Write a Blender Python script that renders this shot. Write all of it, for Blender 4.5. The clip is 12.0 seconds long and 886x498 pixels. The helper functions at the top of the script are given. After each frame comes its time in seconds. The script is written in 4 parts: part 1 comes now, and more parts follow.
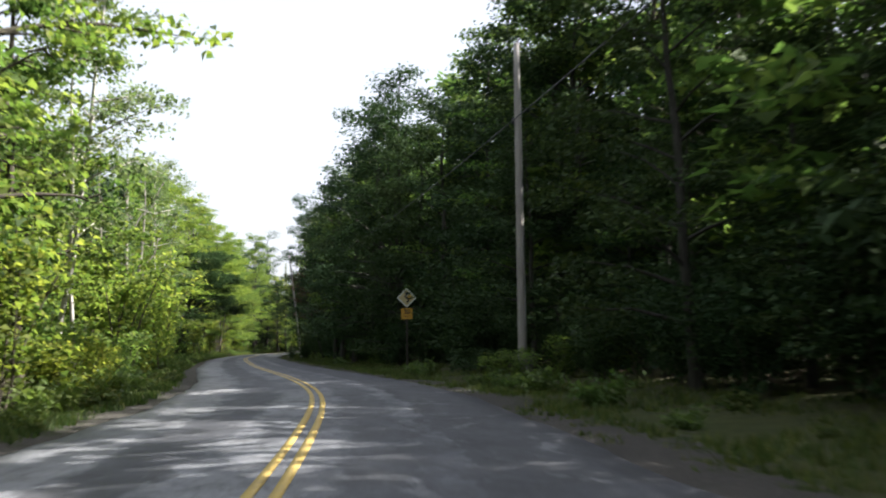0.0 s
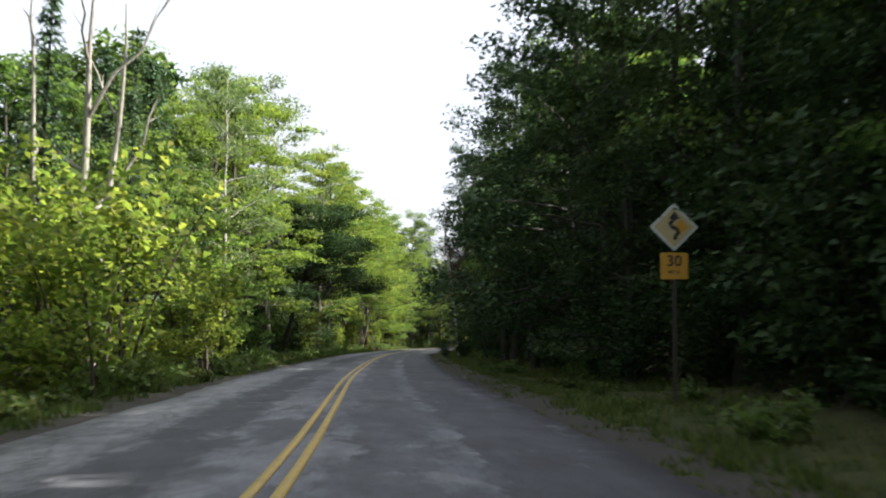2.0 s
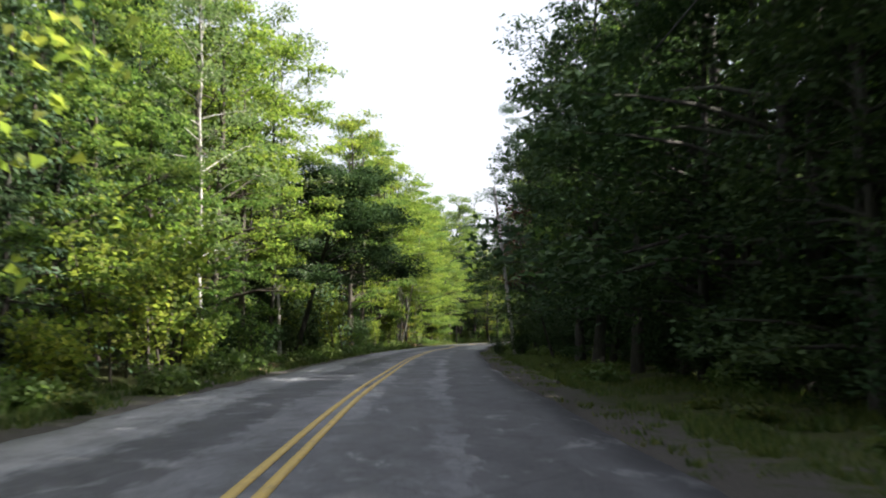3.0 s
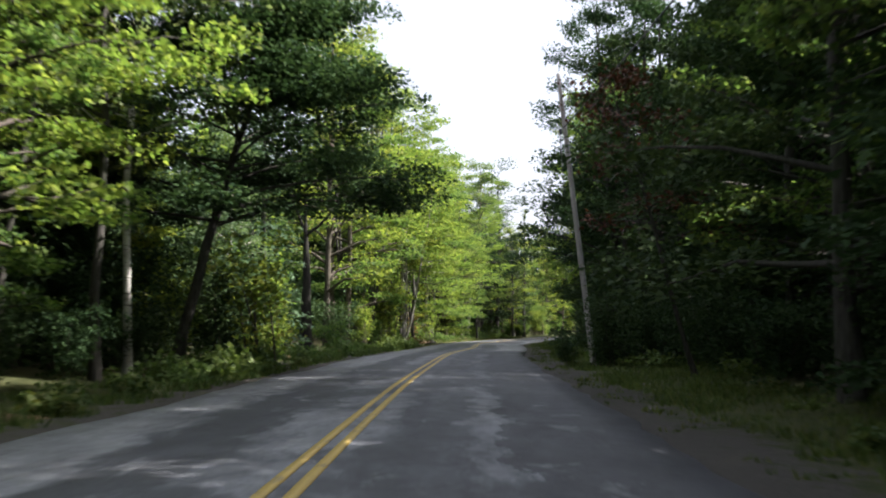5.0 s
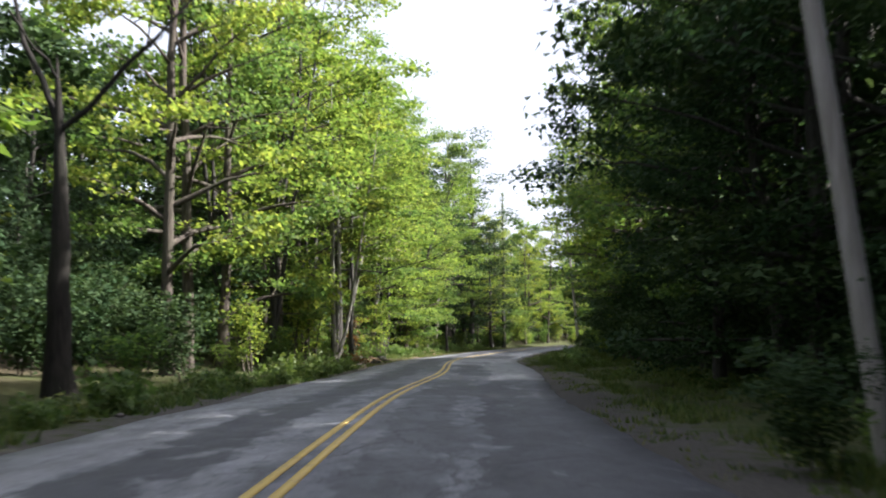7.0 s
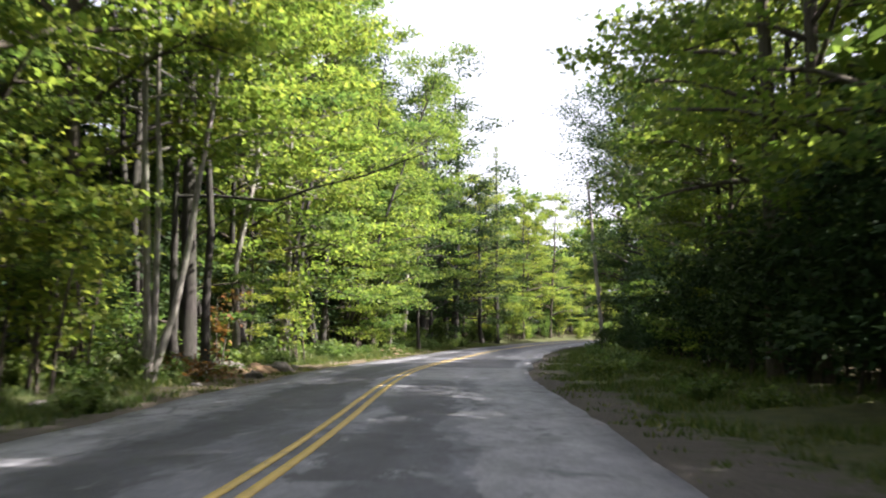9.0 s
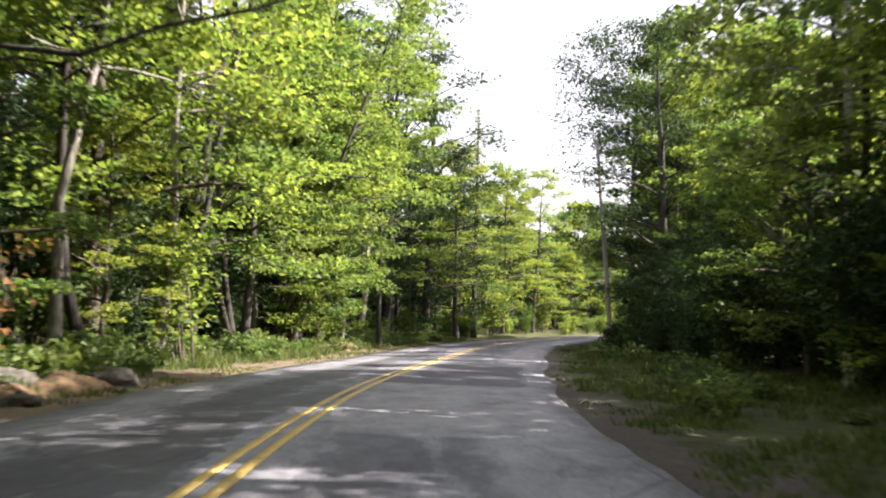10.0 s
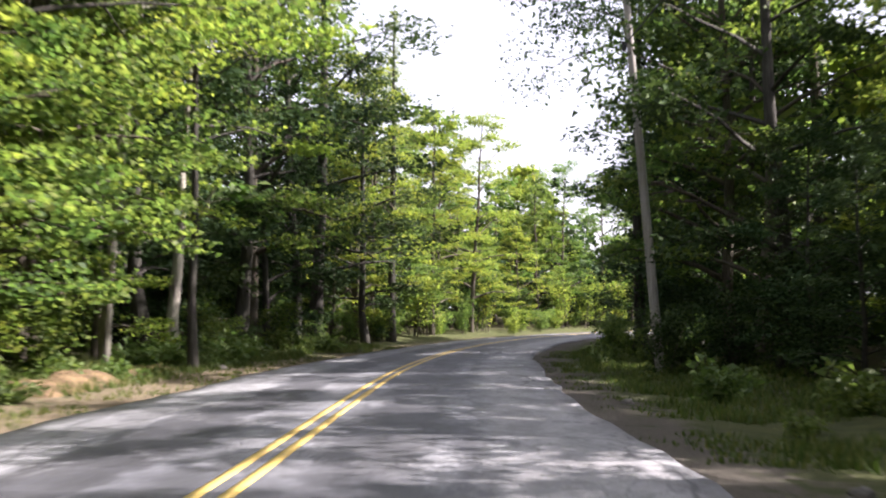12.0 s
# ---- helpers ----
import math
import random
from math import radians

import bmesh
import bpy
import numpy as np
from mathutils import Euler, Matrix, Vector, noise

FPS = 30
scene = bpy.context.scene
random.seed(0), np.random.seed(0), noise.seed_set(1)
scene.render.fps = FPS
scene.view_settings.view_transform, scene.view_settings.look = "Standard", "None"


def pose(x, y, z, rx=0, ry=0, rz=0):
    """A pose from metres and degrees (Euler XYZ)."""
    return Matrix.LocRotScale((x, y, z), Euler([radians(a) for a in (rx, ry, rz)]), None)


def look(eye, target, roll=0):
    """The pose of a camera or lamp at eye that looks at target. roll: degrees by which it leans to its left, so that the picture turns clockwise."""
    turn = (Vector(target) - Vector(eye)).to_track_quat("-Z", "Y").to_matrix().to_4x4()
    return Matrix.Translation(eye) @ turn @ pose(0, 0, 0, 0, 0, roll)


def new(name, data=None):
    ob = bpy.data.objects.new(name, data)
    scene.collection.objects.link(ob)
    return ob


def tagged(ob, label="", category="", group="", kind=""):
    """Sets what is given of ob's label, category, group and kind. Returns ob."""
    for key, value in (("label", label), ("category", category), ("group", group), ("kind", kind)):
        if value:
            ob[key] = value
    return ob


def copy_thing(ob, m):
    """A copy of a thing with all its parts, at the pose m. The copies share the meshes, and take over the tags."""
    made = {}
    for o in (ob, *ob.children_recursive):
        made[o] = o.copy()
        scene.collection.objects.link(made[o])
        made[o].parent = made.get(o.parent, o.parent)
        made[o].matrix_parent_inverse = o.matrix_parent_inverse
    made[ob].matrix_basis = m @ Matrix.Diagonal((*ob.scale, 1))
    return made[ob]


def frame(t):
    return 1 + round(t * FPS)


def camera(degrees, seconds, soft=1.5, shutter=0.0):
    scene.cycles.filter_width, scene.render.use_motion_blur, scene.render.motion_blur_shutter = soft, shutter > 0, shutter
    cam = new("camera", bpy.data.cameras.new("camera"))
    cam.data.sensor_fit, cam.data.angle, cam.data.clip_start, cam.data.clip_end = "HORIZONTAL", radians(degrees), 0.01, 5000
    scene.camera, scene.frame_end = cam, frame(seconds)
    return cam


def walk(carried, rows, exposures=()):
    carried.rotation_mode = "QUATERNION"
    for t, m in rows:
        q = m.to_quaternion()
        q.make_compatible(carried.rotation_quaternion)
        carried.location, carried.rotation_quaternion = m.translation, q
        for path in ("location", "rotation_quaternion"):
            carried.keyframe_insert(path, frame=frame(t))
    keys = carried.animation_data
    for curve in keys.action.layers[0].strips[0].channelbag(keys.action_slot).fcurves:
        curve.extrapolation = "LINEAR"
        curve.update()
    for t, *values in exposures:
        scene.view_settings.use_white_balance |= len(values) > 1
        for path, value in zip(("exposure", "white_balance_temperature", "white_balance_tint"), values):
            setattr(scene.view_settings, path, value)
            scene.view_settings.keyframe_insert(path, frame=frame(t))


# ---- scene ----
cam = camera(45.3, 12.0, 2.0, 0.35)
EYE = 1.18
# seconds, x, y, yaw to the left, pitch up, roll
PATH = [
    (0, 0.64, 3.85, -0.10, 5.17, -0.75),
    (0.5, 0.20, 11.96, 2.15, 5.53, -0.07),
    (1, -0.36, 20.09, 4.37, 4.91, 0.77),
    (1.5, -1.21, 28.04, 6.85, 5.06, 0.43),
    (2, -2.41, 35.59, 9.18, 4.97, 0.52),
    (2.5, -3.75, 42.77, 10.55, 4.67, -0.11),
    (2.7, -4.33, 45.69, 11.20, 4.65, -0.38),
    (4.3, -9.49, 69.56, 12.71, 4.81, 1.13),
    (4.5, -10.14, 72.46, 12.73, 4.62, 0.76),
    (5, -11.76, 79.70, 12.32, 4.34, 0.41),
    (5.5, -13.27, 87.03, 11.74, 4.34, 0.16),
    (6, -14.71, 94.45, 11.20, 4.19, 0.53),
    (6.5, -16.04, 101.89, 10.73, 4.85, -0.65),
    (7, -17.31, 108.99, 10.56, 4.90, -0.51),
    (7.2, -17.81, 111.82, 10.61, 4.57, -0.33),
    (8.8, -20.81, 134.78, 10.24, 5.16, -0.23),
    (9, -21.34, 137.74, 10.04, 4.53, -0.14),
    (9.5, -22.66, 145.18, 9.21, 4.47, 0.62),
    (10, -23.90, 152.64, 8.47, 4.11, 1.27),
    (10.5, -24.99, 160.04, 7.47, 5.04, -0.73),
    (11, -25.95, 167.30, 6.46, 4.61, -0.45),
    (11.5, -26.71, 174.40, 5.33, 4.64, -0.90),
    (12, -27.14, 181.21, 4.09, 4.08, 0.08),
]


def car_pose(x, y, yaw, pitch, roll):
    a, p = radians(yaw), radians(pitch)
    eye = Vector((x, y, EYE))
    ahead = Vector((-math.sin(a) * math.cos(p), math.cos(a) * math.cos(p), math.sin(p)))
    return look(eye, eye + ahead, roll)


walk(cam, [(t, car_pose(*row)) for t, *row in PATH],
     exposures=[(0.0, 1.72, 6000, 12), (2.7, 1.80, 6100, 13), (4.3, 1.89, 6000, 14), (5.5, 1.84, 5950, 15), (7.2, 2.01, 5850, 17), (8.8, 2.21, 6050, 20), (10.5, 2.29, 6350, 24), (12.0, 2.14, 6100, 24)])

# ---- world and sun ----
SUN_UP, SUN_SIDE = 41.0, 80.0  # elevation; degrees to the right of +y
world = bpy.data.worlds.new("world")
scene.world = world
world.use_nodes = True
wn = world.node_tree
sky = wn.nodes.new("ShaderNodeTexSky")
sky.sky_type = "NISHITA"
sky.sun_disc = False
sky.sun_elevation = radians(SUN_UP)
sky.sun_rotation = radians(SUN_SIDE)
sky.air_density, sky.dust_density, sky.ozone_density = 1.0, 5.0, 0.8
haze = wn.nodes.new("ShaderNodeMix")  # thin bright haze over the whole sky
haze.data_type = "RGBA"
haze.inputs[0].default_value = 0.72
haze.inputs[7].default_value = (3.75, 3.74, 3.68, 1)
wn.links.new(sky.outputs[0], haze.inputs[6])
wn.links.new(haze.outputs[2], wn.nodes["Background"].inputs[0])
wn.nodes["Background"].inputs[1].default_value = 0.10
sun_data = bpy.data.lights.new("sun", "SUN")
sun_data.energy, sun_data.angle, sun_data.color = 5.0, radians(0.6), (1.0, 0.93, 0.80)
sun = new("sun", sun_data)
e, s = radians(SUN_UP), radians(SUN_SIDE)
sun_dir = Vector((math.cos(e) * math.sin(s), math.cos(e) * math.cos(s), math.sin(e)))
sun.matrix_world = look(sun_dir * 200, (0, 0, 0))


# ---- materials ----
class Nodes:
    """A short way to write node trees."""

    def __init__(self, name):
        self.mat = bpy.data.materials.new(name)
        self.mat.use_nodes = True
        self.tree = self.mat.node_tree
        self.tree.nodes.clear()
        self.out = self.add("OutputMaterial")

    def add(self, kind, **props):
        n = self.tree.nodes.new("ShaderNode" + kind)
        for key, value in props.items():
            setattr(n, key, value)
        return n

    def put(self, socket, value):
        if isinstance(value, (int, float, tuple)):
            socket.default_value = value
        else:
            self.tree.links.new(value, socket)

    def noise(self, scale, detail=4.0, rough=0.55, vector=None, distort=0.0):
        n = self.add("TexNoise")
        n.inputs["Scale"].default_value, n.inputs["Detail"].default_value = scale, detail
        n.inputs["Roughness"].default_value, n.inputs["Distortion"].default_value = rough, distort
        if vector is not None:
            self.put(n.inputs["Vector"], vector)
        return n.outputs[0]

    def place(self, source="Object", scale=(1, 1, 1)):
        c, m = self.add("TexCoord"), self.add("Mapping")
        self.put(m.inputs[0], c.outputs[source])
        m.inputs["Scale"].default_value = scale
        return m.outputs[0]

    def ramp(self, value, *stops):
        r = self.add("ValToRGB")
        e = r.color_ramp.elements
        while len(e) < len(stops):
            e.new(0.5)
        for el, (at, col) in zip(e, stops):
            el.position = at
            el.color = (*col, 1) if isinstance(col, tuple) else (col, col, col, 1)
        self.put(r.inputs[0], value)
        return r.outputs[0]

    def mix(self, fac, a, b, how="MIX"):
        m = self.add("Mix", data_type="RGBA", blend_type=how)
        self.put(m.inputs[0], fac)
        for i, v in ((6, a), (7, b)):
            self.put(m.inputs[i], (*v, 1.0) if isinstance(v, tuple) and len(v) == 3 else v)
        return m.outputs[2]

    def maths(self, op, a, b=0.0):
        m = self.add("Math", operation=op)
        self.put(m.inputs[0], a)
        self.put(m.inputs[1], b)
        return m.outputs[0]

    def bump(self, height, strength, distance):
        b = self.add("Bump")
        b.inputs["Strength"].default_value, b.inputs["Distance"].default_value = strength, distance
        self.put(b.inputs["Height"], height)
        return b.outputs[0]

    def finish(self, colour, rough=0.8, bump=None, metal=0.0, spec=0.5):
        p = self.add("BsdfPrincipled")
        self.put(p.inputs["Base Color"], (*colour, 1.0) if isinstance(colour, tuple) else colour)
        self.put(p.inputs["Roughness"], rough)
        self.put(p.inputs["Metallic"], metal)
        self.put(p.inputs["Specular IOR Level"], spec)
        if bump is not None:
            self.put(p.inputs["Normal"], bump)
        self.put(self.out.inputs[0], p.outputs[0])
        return self.mat


def leaf_material(name, dark, mid, light, glow=0.60, gloss=0.22):
    """Leaves: reflect and let light through, each leaf and each plant of its own tint."""
    n = Nodes(name)
    leaf = n.add("NewGeometry").outputs["Random Per Island"]
    plant = n.add("ObjectInfo").outputs["Random"]
    col = n.ramp(leaf, (0.0, dark), (0.5, mid), (1.0, light))
    tint = n.ramp(plant, (0.0, (0.84, 0.93, 0.90)), (0.5, (1.0, 1.0, 1.0)), (1.0, (1.14, 1.04, 0.90)))
    col = n.mix(1.0, col, tint, "MULTIPLY")
    p = n.add("BsdfPrincipled")
    n.put(p.inputs["Base Color"], col)
    p.inputs["Roughness"].default_value = 0.55
    p.inputs["Specular IOR Level"].default_value = gloss
    t = n.add("BsdfTranslucent")
    n.put(t.inputs[0], n.mix(1.0, col, (1.25, 1.35, 0.85), "MULTIPLY"))
    m = n.add("MixShader")
    m.inputs[0].default_value = glow
    n.put(m.inputs[1], p.outputs[0])
    n.put(m.inputs[2], t.outputs[0])
    n.put(n.out.inputs[0], m.outputs[0])
    return n.mat


MAPLE = leaf_material("maple_leaf", (0.048, 0.086, 0.028), (0.090, 0.146, 0.042), (0.170, 0.218, 0.064))
# darker leaves: the shade on the unlit trees is put into the colour
SHADE_LEAF = leaf_material("oak_leaf", (0.023, 0.041, 0.020), (0.039, 0.066, 0.030), (0.066, 0.098, 0.042), 0.25, 0.03)
YELLOW = leaf_material("yellowing_leaf", (0.080, 0.122, 0.028), (0.148, 0.196, 0.042), (0.250, 0.270, 0.060), 0.64)
BIRCH = leaf_material("birch_leaf", (0.068, 0.100, 0.050), (0.115, 0.155, 0.078), (0.192, 0.225, 0.115), 0.55)
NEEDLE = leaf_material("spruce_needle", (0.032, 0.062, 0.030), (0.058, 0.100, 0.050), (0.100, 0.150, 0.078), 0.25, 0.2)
FERN = leaf_material("fern_leaf", (0.060, 0.098, 0.030), (0.100, 0.150, 0.042), (0.160, 0.205, 0.070), 0.45)
GRASS = leaf_material("grass_blade", (0.040, 0.070, 0.018), (0.072, 0.108, 0.026), (0.150, 0.155, 0.055), 0.4)
RED = leaf_material("red_maple_leaf", (0.032, 0.018, 0.012), (0.062, 0.026, 0.017), (0.100, 0.042, 0.026), 0.25)
RUST = leaf_material("rusty_leaf", (0.060, 0.050, 0.020), (0.110, 0.060, 0.022), (0.170, 0.080, 0.030), 0.4)


def bark_material(name, dark, light, stretch=(6, 6, 0.8)):
    n = Nodes(name)
    v = n.place("Object", stretch)
    f = n.noise(3.0, 6.0, 0.65, v)
    big = n.noise(0.7, 3.0, 0.5, n.place("Object"))
    col = n.mix(n.ramp(f, (0.35, 0.0), (0.65, 1.0)), dark, light)
    col = n.mix(n.ramp(big, (0.4, 0.0), (0.75, 0.6)), col, (0.65 * light[0], 0.85 * light[1], 0.6 * light[2]))
    return n.finish(col, 0.9, n.bump(f, 0.9, 0.03), spec=0.2)


BARK = bark_material("bark", (0.032, 0.026, 0.021), (0.115, 0.095, 0.078))
BARK_DARK = bark_material("dark_bark", (0.020, 0.018, 0.016), (0.070, 0.063, 0.056))
# backlit silhouette of the forked dead tree, put into its bark colour
BARK_SHADED = bark_material("blackened_bark", (0.010, 0.009, 0.008), (0.034, 0.029, 0.025))
BARK_GREY = bark_material("grey_maple_bark", (0.070, 0.062, 0.054), (0.32, 0.29, 0.26))
BARK_DEAD = bark_material("dead_wood", (0.15, 0.13, 0.11), (0.36, 0.33, 0.29))


def birch_bark():
    n = Nodes("birch_bark")
    marks = n.noise(2.2, 5.0, 0.6, n.place("Object", (1.2, 1.2, 9.0)))
    spots = n.noise(1.1, 3.0, 0.6, n.place("Object", (1, 1, 1.6)))
    col = n.mix(n.ramp(marks, (0.56, 0.0), (0.64, 1.0)), (0.50, 0.475, 0.43), (0.07, 0.06, 0.05))
    col = n.mix(n.ramp(spots, (0.50, 0.0), (0.66, 0.8)), col, (0.20, 0.18, 0.15))
    return n.finish(col, 0.75, n.bump(marks, 0.4, 0.01), spec=0.3)


BARK_BIRCH = birch_bark()


DARK_TAR, OLD_GREY = (0.043, 0.043, 0.050), (0.215, 0.213, 0.222)
# patches in the road: from and to along its length, from and to across it, colour
PATCHES = [(246, 257, 0.2, 3.0, DARK_TAR), (236, 246, 0.3, 3.4, OLD_GREY), (225, 231, 0.6, 1.6, DARK_TAR), (218, 222, 0.2, 0.9, DARK_TAR), (212, 226, 1.7, 3.5, OLD_GREY),
           (258, 282, 2.1, 3.5, OLD_GREY), (226, 240, -1.7, -0.4, DARK_TAR), (98, 118, -3.5, -2.2, OLD_GREY), (120, 140, -3.5, -2.4, OLD_GREY), (203, 208, 0.4, 2.9, DARK_TAR)]


def asphalt():
    n = Nodes("worn_asphalt")
    uv = n.add("UVMap", uv_map="lane").outputs[0]

    def along(sx, sy):
        m = n.add("Mapping")
        n.put(m.inputs[0], uv)
        m.inputs["Scale"].default_value = (sx, sy, 1)
        return m.outputs[0]

    grain = n.noise(60.0, 3.0, 0.7, along(1, 1))
    stone = n.noise(14.0, 4.0, 0.7, along(1, 1))
    patch = n.noise(1.0, 7.0, 0.66, along(0.16, 0.42), 0.25)
    tracks = n.noise(1.0, 3.0, 0.5, along(0.035, 0.85), 0.15)
    seams = n.noise(1.0, 6.0, 0.75, along(0.5, 1.4), 0.3)
    # bluish lean of the greys puts the sky-lit shade into the colour
    col = n.ramp(patch, (0.40, (0.050, 0.052, 0.060)), (0.455, (0.082, 0.085, 0.096)), (0.49, (0.160, 0.164, 0.178)), (0.70, (0.235, 0.238, 0.246)))
    col = n.mix(n.ramp(tracks, (0.40, 0.6), (0.54, 0.0)), col, (0.074, 0.076, 0.088))
    side = n.add("SeparateXYZ")
    n.put(side.inputs[0], uv)
    jag = n.maths("MULTIPLY", n.maths("SUBTRACT", n.noise(1.0, 4.0, 0.7, along(1.1, 2.6)), 0.5), 0.9)
    wander = n.maths("ADD", n.maths("ADD", side.outputs[1], jag), n.maths("MULTIPLY", n.maths("SUBTRACT", n.noise(1.0, 7.0, 0.72, along(0.25, 0.45)), 0.5), 1.3))
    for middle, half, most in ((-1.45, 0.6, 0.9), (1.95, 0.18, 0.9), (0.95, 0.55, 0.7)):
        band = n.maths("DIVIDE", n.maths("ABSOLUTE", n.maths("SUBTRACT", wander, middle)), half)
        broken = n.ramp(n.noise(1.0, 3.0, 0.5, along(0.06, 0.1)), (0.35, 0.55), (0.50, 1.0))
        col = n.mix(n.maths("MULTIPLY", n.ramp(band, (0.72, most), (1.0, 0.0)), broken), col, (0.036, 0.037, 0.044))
    later = n.ramp(n.maths("DIVIDE", side.outputs[0], 400.0), (0.52, 0.0), (0.56, 1.0))  # the dark right edge turns pale on the last stretch
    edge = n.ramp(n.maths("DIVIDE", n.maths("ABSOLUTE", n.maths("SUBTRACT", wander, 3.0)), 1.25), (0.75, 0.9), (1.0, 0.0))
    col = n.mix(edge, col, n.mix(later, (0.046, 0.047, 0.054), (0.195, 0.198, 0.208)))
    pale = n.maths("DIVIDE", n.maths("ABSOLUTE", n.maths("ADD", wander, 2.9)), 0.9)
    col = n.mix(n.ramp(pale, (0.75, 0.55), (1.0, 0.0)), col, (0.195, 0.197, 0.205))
    col = n.mix(n.ramp(seams, (0.58, 0.0), (0.64, 0.55), (0.70, 0.0)), col, (0.045, 0.045, 0.048))
    reach = n.maths("ADD", side.outputs[0], n.maths("MULTIPLY", n.maths("SUBTRACT", n.noise(1.0, 5.0, 0.7, along(0.5, 0.9)), 0.5), 1.2))
    for s0, s1, d0, d1, tint in PATCHES:
        inside = n.maths("MULTIPLY", n.ramp(n.maths("DIVIDE", n.maths("ABSOLUTE", n.maths("SUBTRACT", reach, (s0 + s1) / 2)), (s1 - s0) / 2), (0.97, 1.0), (1.0, 0.0)),
                         n.ramp(n.maths("DIVIDE", n.maths("ABSOLUTE", n.maths("SUBTRACT", wander, (d0 + d1) / 2)), (d1 - d0) / 2), (0.9, 0.9), (1.0, 0.0)))
        col = n.mix(inside, col, tint)
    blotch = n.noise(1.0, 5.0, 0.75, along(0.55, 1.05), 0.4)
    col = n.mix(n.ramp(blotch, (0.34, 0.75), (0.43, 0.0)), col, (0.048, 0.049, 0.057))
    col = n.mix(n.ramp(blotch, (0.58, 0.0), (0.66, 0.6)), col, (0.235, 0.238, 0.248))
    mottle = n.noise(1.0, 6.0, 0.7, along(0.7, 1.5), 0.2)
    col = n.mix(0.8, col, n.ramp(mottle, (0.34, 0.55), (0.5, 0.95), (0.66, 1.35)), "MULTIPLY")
    for sx, sy, wide, most in ((0.30, 0.55, 0.022, 0.8), (1.3, 1.9, 0.035, 0.5)):
        crack = n.add("TexVoronoi", feature="DISTANCE_TO_EDGE")
        bent = n.add("VectorMath", operation="ADD")
        n.put(bent.inputs[0], along(sx, sy))
        n.put(bent.inputs[1], n.mix(1.0, n.noise(2.0, 5.0, 0.7, along(sx, sy)), (0.6, 0.6, 0.6), "MULTIPLY"))
        n.put(crack.inputs["Vector"], bent.outputs[0])
        crack.inputs["Scale"].default_value = 1.0
        where = n.ramp(n.noise(1.0, 2.0, 0.5, along(0.09, 0.2)), (0.42, 0.0), (0.58, most))
        col = n.mix(n.maths("MULTIPLY", n.ramp(crack.outputs["Distance"], (0.0, 1.0), (wide, 0.0)), where), col, (0.022, 0.022, 0.025))
    col = n.mix(0.5, col, n.ramp(stone, (0.3, 0.45), (0.7, 1.35)), "MULTIPLY")
    col = n.mix(0.5, col, n.ramp(grain, (0.3, 0.4), (0.7, 1.5)), "MULTIPLY")
    h = n.maths("ADD", grain, n.maths("MULTIPLY", patch, 2.0))
    return n.finish(col, n.ramp(patch, (0.3, 0.62), (0.7, 0.85)), n.bump(h, 0.5, 0.01), spec=0.4)


def road_paint():
    n = Nodes("yellow_road_paint")
    v = n.place("Object")
    wear = n.noise(5.0, 6.0, 0.75, v)
    fine = n.noise(45.0, 3.0, 0.7, v)
    w = n.maths("ADD", n.maths("MULTIPLY", wear, 0.7), n.maths("MULTIPLY", fine, 0.3))
    col = n.mix(n.ramp(w, (0.36, 1.0), (0.47, 0.0)), (0.52, 0.36, 0.075), (0.12, 0.11, 0.10))
    col = n.mix(n.ramp(fine, (0.3, 0.35), (0.7, 0.0)), col, (0.20, 0.16, 0.07))
    return n.finish(col, 0.7, n.bump(fine, 0.3, 0.004))


def forest_floor():
    """Grass, dirt and old leaves; the share of dirt is a layer on the mesh."""
    n = Nodes("roadside_ground")
    v = n.place("Object")
    a = n.add("Attribute", attribute_name="dirt").outputs["Fac"]
    big, mid, fine = n.noise(0.35, 4.0, 0.6, v), n.noise(2.6, 5.0, 0.65, v), n.noise(22.0, 4.0, 0.7, v)
    grass = n.mix(n.ramp(mid, (0.35, 0.0), (0.65, 1.0)), (0.034, 0.050, 0.015), (0.078, 0.088, 0.028))
    litter = n.mix(n.ramp(fine, (0.35, 0.0), (0.65, 1.0)), (0.036, 0.028, 0.020), (0.095, 0.070, 0.046))
    woods = n.add("Attribute", attribute_name="woods").outputs["Fac"]
    green = n.mix(n.maths("MULTIPLY", n.ramp(big, (0.32, 0.15), (0.56, 0.85)), woods), grass, litter)
    dirt = n.mix(n.ramp(fine, (0.3, 0.0), (0.7, 1.0)), (0.042, 0.039, 0.036), (0.106, 0.096, 0.084))
    tan = n.mix(n.ramp(fine, (0.3, 0.0), (0.7, 1.0)), (0.075, 0.060, 0.040), (0.190, 0.155, 0.102))
    dirt = n.mix(n.add("Attribute", attribute_name="sand").outputs["Fac"], dirt, tan)
    share = n.maths("ADD", a, n.maths("MULTIPLY", n.maths("SUBTRACT", mid, 0.5), 1.5))
    col = n.mix(n.ramp(share, (0.40, 0.0), (0.60, 1.0)), green, dirt)
    h = n.maths("ADD", fine, n.maths("MULTIPLY", mid, 2.0))
    return n.finish(col, 0.95, n.bump(h, 0.9, 0.05), spec=0.15)


def dirt_material(name, dark, light):
    n = Nodes(name)
    v = n.place("Object")
    mid, fine = n.noise(2.5, 5.0, 0.65, v), n.noise(25.0, 4.0, 0.7, v)
    col = n.mix(n.ramp(mid, (0.35, 0.0), (0.65, 1.0)), dark, light)
    col = n.mix(0.6, col, n.ramp(fine, (0.3, 0.5), (0.7, 1.3)), "MULTIPLY")
    return n.finish(col, 0.95, n.bump(n.maths("ADD", mid, fine), 0.8, 0.05), spec=0.15)


